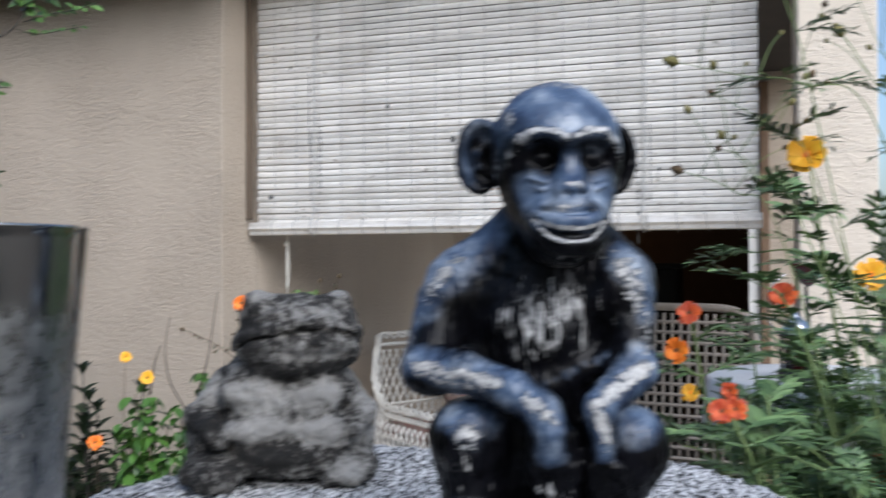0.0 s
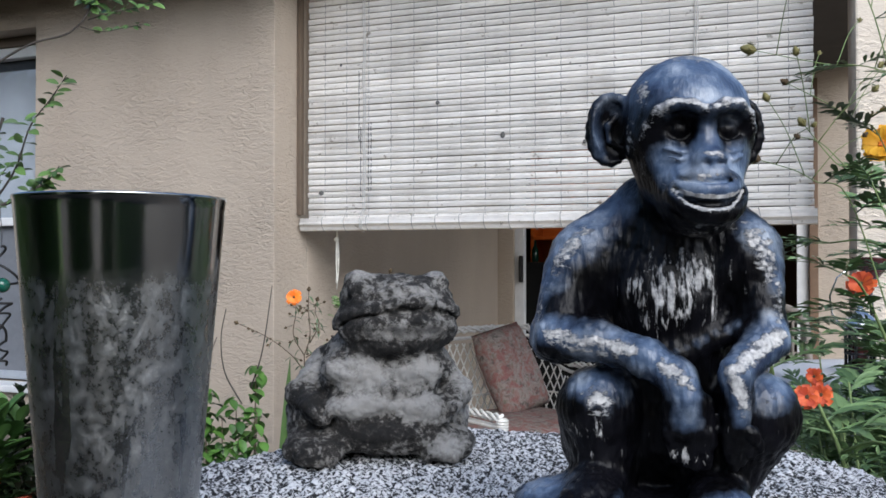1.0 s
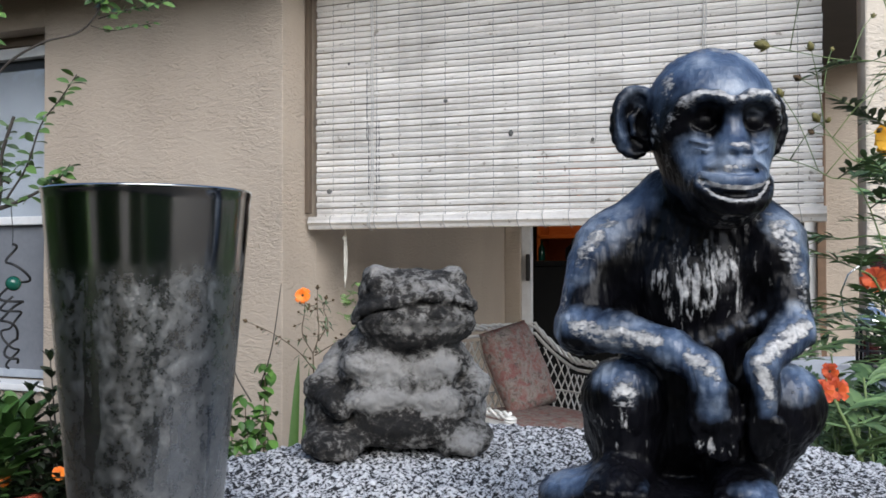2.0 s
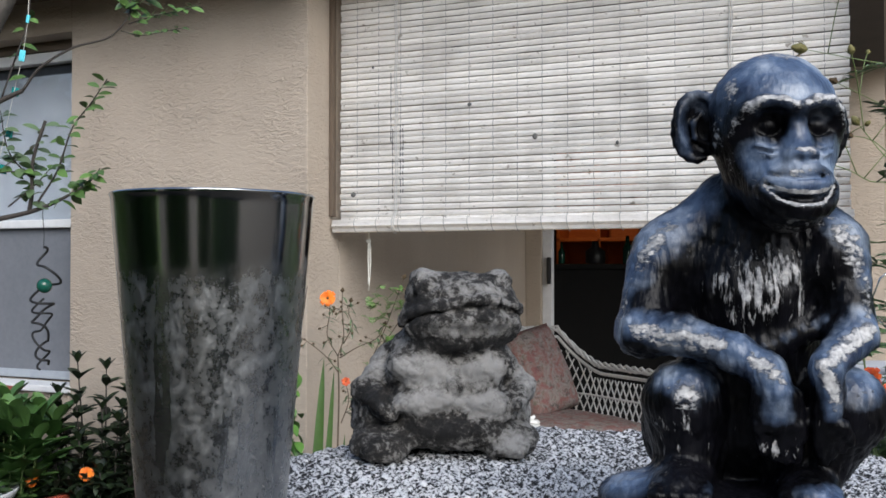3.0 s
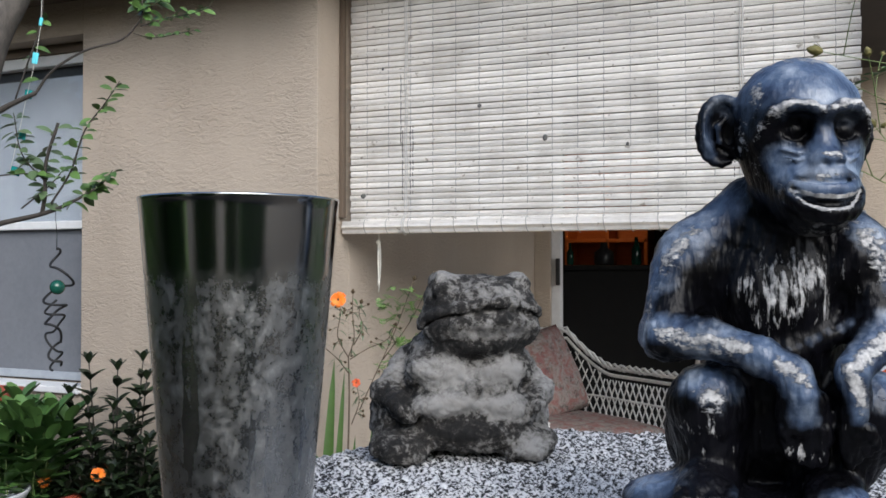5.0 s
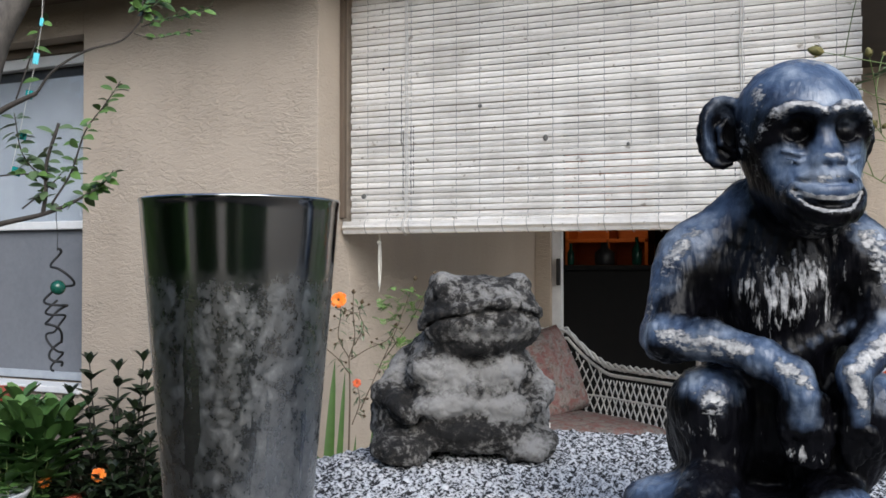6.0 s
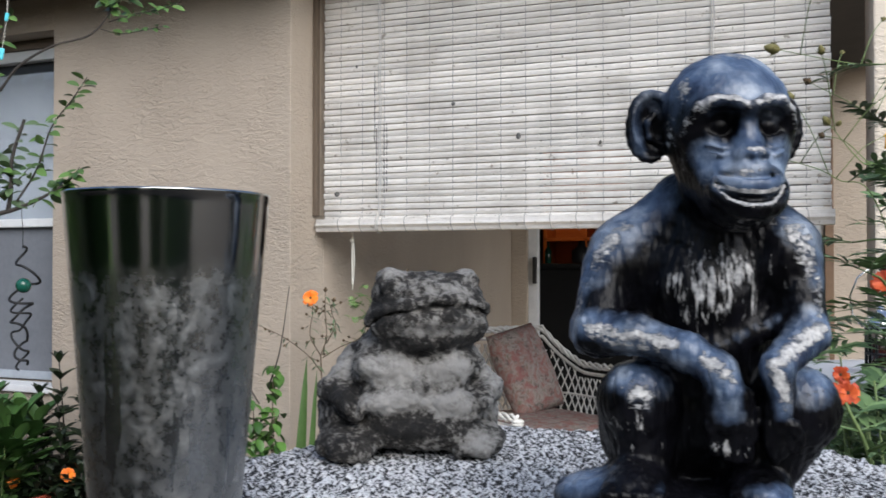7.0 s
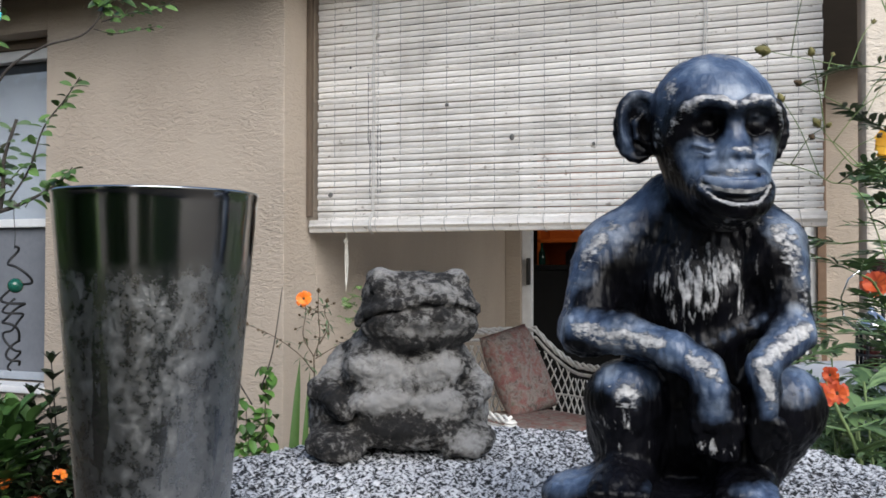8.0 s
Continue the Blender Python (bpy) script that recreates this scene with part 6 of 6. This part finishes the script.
def make_table():
    R, H = 0.19, 0.915 - FLOOR
    cx, cy = 0.145, 1.62
    tb = thing("garden_table", pose(cx, cy, FLOOR), "small round garden table", "table")
    part("tabletop", lathe([(0.0, H - 0.03), (R - 0.01, H - 0.03), (R, H - 0.022), (R, H - 0.012), (R - 0.006, H - 0.006), (0.0, H - 0.006)], 40, close_bottom=False), IRON, tb)
    for k in range(3):
        a = k * 2.094 + 0.5
        part("leg", tube([(0.05 * math.cos(a), 0.05 * math.sin(a), H - 0.03), (0.06 * math.cos(a), 0.06 * math.sin(a), 0.4), (0.15 * math.cos(a), 0.15 * math.sin(a), 0.0)], 0.011, 8), IRON, tb)
    bm = bmesh.new()
    n, rings = 96, []
    for q, z in ((0.0, 0), (0.4, 0), (0.8, 0), (0.97, 0.0), (1.0, -0.003), (1.015, -0.012), (1.03, -0.04), (1.04, -0.075), (1.05, -0.11)):
        ring = []
        for k in range(n):
            a = 2 * math.pi * k / n
            f = max(0, -z) / 0.11
            r = R * q * (1 + 0.05 * f * math.sin(7 * a + 1) + 0.03 * f * math.sin(13 * a))
            ring.append(bm.verts.new((r * math.cos(a), r * math.sin(a), z + 0.02 * f * math.sin(4 * a))))
        rings.append(ring)
    for a, b in zip(rings, rings[1:]):
        for k in range(n):
            bm.faces.new((a[k], b[k], b[(k + 1) % n], a[(k + 1) % n])).smooth = True
    bmesh.ops.remove_doubles(bm, verts=bm.verts, dist=1e-5)
    bmesh.ops.solidify(bm, geom=bm.faces[:], thickness=0.0015)
    ob = part("tablecloth", bm, CLOTH)
    ob.location = (cx, cy, FLOOR + H - 0.003)
    tagged(ob, "pale crumpled cloth hanging over the round garden table", "tablecloth")
    # lantern
    ln = thing("lantern", pose(0.098, 1.56, FLOOR + H - 0.001), "black iron lantern with chrome dome and wire bail", "lantern")
    part("base", lathe([(0.026, 0.0), (0.028, 0.003), (0.028, 0.010), (0.022, 0.014)], 24, close_top=True), IRON, ln)
    for k in range(6):
        a = k * math.pi / 3 + 0.2
        part("bar", tube([(0.022 * math.cos(a), 0.022 * math.sin(a), 0.012), (0.022 * math.cos(a), 0.022 * math.sin(a), 0.072)], 0.0026, 6), IRON, ln)
    for z in (0.032, 0.052, 0.072):
        part("hoop", tube([(0.0225 * math.cos(a), 0.0225 * math.sin(a), z) for a in [q * math.pi / 12 for q in range(24)]], 0.0022, 5, None, True), IRON, ln)
    part("dome", lathe([(0.027, 0.074), (0.026, 0.08), (0.021, 0.09), (0.012, 0.098), (0.005, 0.103), (0.004, 0.11)], 28, close_top=True), CHROME, ln, "chrome dome")
    part("candle", lathe([(0.013, 0.012), (0.013, 0.045), (0.011, 0.048)], 20, close_top=True), MAROON, ln, "dark red candle")
    part("bail", tube([(-0.027, 0, 0.075), (-0.042, 0, 0.095), (-0.045, 0, 0.125), (-0.034, 0, 0.155), (-0.014, 0, 0.172)], 0.0016, 6), CHROME, ln, "bent wire bail")
    # maroon flower-shaped feeder on a rod
    fd = thing("bird_feeder", pose(0.125, 1.66, FLOOR + H - 0.002), "dark maroon cup-shaped bird feeder on an iron rod", "bird feeder")
    part("rod", tube([(0, 0, 0), (0, 0, 0.08), (-0.004, 0, 0.15)], 0.0035, 7), IRON, fd)
    part("foot", lathe([(0.022, 0), (0.022, 0.003), (0.004, 0.008)], 20, close_top=True), IRON, fd)
    part("bowl", lathe([(0.004, 0.15), (0.012, 0.156), (0.021, 0.168), (0.028, 0.184), (0.033, 0.19), (0.031, 0.1905), (0.024, 0.184), (0.014, 0.168), (0.002, 0.162)], 28), MAROON, fd)


make_table()


def make_far_chair():
    fc = thing("rattan_chair", pose(-0.19, 3.0, FLOOR, 0, 0, -8), "pale rattan chair with an open-weave back", "chair")
    hw = 0.24
    part("back_frame", tube(curve_pts([(-hw, 0, 0.42), (-hw, 0.03, 0.82), (-hw + 0.04, 0.045, 0.965), (0, 0.05, 0.985), (hw - 0.04, 0.045, 0.965), (hw, 0.03, 0.82), (hw, 0, 0.42)], 6), 0.013, 8), RATTAN, fc)
    for i in range(17):
        x = -hw + 0.02 + i * (2 * hw - 0.04) / 16
        part("back_strip", tube([(x, 0.004, 0.44), (x, 0.03, 0.8), (x, 0.046, 0.965)], 0.0055, 5), RATTAN, fc)
    for k in range(15):
        z = 0.46 + k * 0.034
        part("cross_strip", tube([(-hw, 0.002 + 0.09 * (z - 0.44), z), (0, -0.002 + 0.09 * (z - 0.44), z), (hw, 0.002 + 0.09 * (z - 0.44), z)], 0.0065, 5), RATTAN, fc)
    part("seat", box((-hw, -0.44, 0.40), (hw, 0.0, 0.44), 0.015), RATTAN, fc)
    for x in (-hw + 0.02, hw - 0.02):
        for y in (-0.42, -0.02):
            part("leg", tube([(x, y, 0.0), (x, y, 0.41)], 0.014, 8), RATTAN, fc)


make_far_chair()


# ---- the dim room: counter, lit wooden shelf, lamp ----
def make_room():
    WOOD = mat("orange stained wood", (0.30, 0.10, 0.025), (0.45, 0.17, 0.05), 0.45, scale=14, stretch=(1, 1, 6))
    sh = thing("wooden_shelf", pose(-1.75, 7.72, FLOOR), "orange stained wooden shelf lit by a lamp", "shelf")
    part("back", box((-0.36, 0.2, 0), (0.36, 0.22, 2.1)), WOOD, sh)
    for z in (0.0, 0.55, 1.0, 1.32, 1.7, 2.08):
        part("board", box((-0.36, -0.12, z), (0.36, 0.2, z + 0.03), 0.004), WOOD, sh)
    for x in (-0.36, 0.0, 0.33):
        part("upright", box((x, -0.12, 0.03), (x + 0.03, 0.199, 2.08), 0.004), WOOD, sh)
    ct = thing("counter", pose(-1.3, 6.3, FLOOR), "kitchen counter blackened for the dim room", "counter")
    # Near-black, so the doorway's darkness comes from the counter's colour.
    UNLIT_BLACK = mat("near-black for the unlit room", (0.003, 0.003, 0.003), (0.007, 0.0065, 0.006), 0.9, scale=20)
    part("body", box((-0.9, -0.3, 0), (0.9, 0.3, 1.09), 0.008), UNLIT_BLACK, ct)
    part("worktop", box((-0.93, -0.33, 1.09), (0.93, 0.33, 1.125), 0.006), UNLIT_BLACK, ct)
    for x, r, h in ((-0.55, 0.03, 0.13), (-0.44, 0.026, 0.16), (-0.15, 0.07, 0.16), (0.05, 0.035, 0.2)):
        bt = lathe([(r * 0.9, 0), (r, 0.01), (r, h * 0.55), (r * 0.4, h * 0.75), (r * 0.35, h)], 20, close_top=True)
        ob = part("bottle", bt, GREENGLASS if r < 0.04 else BLACK)
        ob.location = (-1.3 + x, 6.3 + 0.1 * math.sin(x * 9), FLOOR + 1.1255)
        tagged(ob, "dark bottle standing on the counter", "bottle", "bottles on the counter")
    lp = thing("pendant_lamp", pose(-1.75, 7.15, 1.86), "small warm pendant lamp in the dim room", "lamp")
    part("cord", tube([(0, 0, 0.44), (0, 0, 0.1)], 0.004, 6), BLACK, lp)
    part("shade", lathe([(0.09, 0.0), (0.07, 0.05), (0.03, 0.1), (0.01, 0.11)], 24, close_bottom=False, close_top=True), BLACK, lp)
    m, n, l, b = nodes_of("lamp bulb")
    b.inputs["Emission Color"].default_value = (1, 0.5, 0.16, 1)
    b.inputs["Emission Strength"].default_value = 12
    part("bulb", ball((0, 0, 0.03), 0.028), m, lp, "glowing warm bulb")
    lamp = new("room_lamp", bpy.data.lights.new("room_lamp", "POINT"))
    lamp.data.energy, lamp.data.color, lamp.data.shadow_soft_size = 5.0, (1, 0.5, 0.2), 0.03
    lamp.location = (-1.75, 7.15, 1.82)


make_room()


# ---- pots and stand under the window ----
def make_pots():
    TERRA = mat("red glazed pot", (0.20, 0.035, 0.02), (0.32, 0.07, 0.04), 0.5, scale=20, relief=0.3)
    prof = [(0.09, 0.0), (0.10, 0.01), (0.125, 0.16), (0.13, 0.20), (0.145, 0.205), (0.145, 0.235), (0.13, 0.238), (0.12, 0.21)]
    stand = thing("plant_stand", pose(-2.52, 1.99, FLOOR), "dark slatted stand for pots", "plant stand")
    part("top", box((-0.16, -0.16, 0.46), (0.16, 0.16, 0.485), 0.006), TWIG, stand)
    for x in (-0.14, 0.14):
        for y in (-0.14, 0.14):
            part("leg", box((x - 0.015, y - 0.015, 0), (x + 0.015, y + 0.015, 0.46), 0.003), TWIG, stand)
    ob = part("flower_pot", lathe(prof, 36), TERRA)
    ob.location = (-2.52, 1.99, FLOOR + 0.486)
    tagged(ob, "red glazed flower pot on a stand", "flower pot", "red pots under the window")
    ob = part("flower_pot", lathe(prof, 36), TERRA)
    ob.location = (-2.20, 1.93, FLOOR + 0.0)
    ob.scale = (1.0, 1.0, 1.9)
    tagged(ob, "red glazed flower pot half hidden by leaves", "flower pot", "red pots under the window")
    pd = thing("birdbath", pose(-2.285, 1.76, FLOOR), "chipped white painted pedestal birdbath", "birdbath")
    part("pedestal", lathe([(0.12, 0), (0.12, 0.03), (0.07, 0.06), (0.055, 0.2), (0.065, 0.36), (0.09, 0.40)], 28, close_top=True), WHITE, pd)
    part("basin", lathe([(0.07, 0.40), (0.11, 0.42), (0.15, 0.45), (0.165, 0.475), (0.16, 0.48), (0.14, 0.462), (0.08, 0.44), (0.0, 0.435)], 36, close_bottom=True), WHITE, pd)


make_pots()


# ---- the garden behind the camera ----
def make_hedge():
    rnd = random.Random(2)
    h = thing("garden_hedge", pose(0, -3.4, FLOOR - 0.05), "tall dense green garden hedge", "hedge", kind="stuff")
    V, Fc = [], []
    for i in range(9000):
        lo, hi = ((-7, -2.3), (-1.5, 0.3), (1.0, 1.9), (2.5, 7))[i % 4]
        x, z = rnd.uniform(lo, hi), rnd.random() ** 0.8 * 2.7
        y = rnd.uniform(-0.1, 0.35) + 0.25 * noise.noise((x, z, 0))
        d = Vector((rnd.uniform(-1, 1), rnd.uniform(-0.2, 1), rnd.uniform(-0.5, 1))).normalized()
        s = d.orthogonal().normalized() * 0.05
        c, k = Vector((x, y, z)), len(V)
        V += [c - s * 0.2, c + d * 0.07 - s, c + d * 0.16, c + d * 0.07 + s]
        Fc.append((k, k + 1, k + 2, k + 3))
    for i in range(9000):
        u, z = rnd.uniform(-3.6, 1.6), rnd.random() ** 0.8 * 2.5
        x = -5.6 + rnd.uniform(-0.1, 0.3) + 0.25 * noise.noise((u, z, 7))
        d = Vector((rnd.uniform(-0.2, 1), rnd.uniform(-1, 1), rnd.uniform(-0.5, 1))).normalized()
        s = d.orthogonal().normalized() * 0.05
        c, k = Vector((x, u + 3.4, z)), len(V)
        V += [c - s * 0.2, c + d * 0.07 - s, c + d * 0.16, c + d * 0.07 + s]
        Fc.append((k, k + 1, k + 2, k + 3))
    me = bpy.data.meshes.new("leaves")
    me.from_pydata(V, [], Fc)
    me.materials.append(GREEN)
    ob = new("leaves", me)
    ob.parent = h
    for lo, hi in ((-6.9, -2.4), (-1.4, 0.2), (1.1, 1.8), (2.6, 7)):
        part("core", box((lo, -0.7, 0), (hi, -0.1, 2.4), 0.05), GREEN, h)


make_hedge()
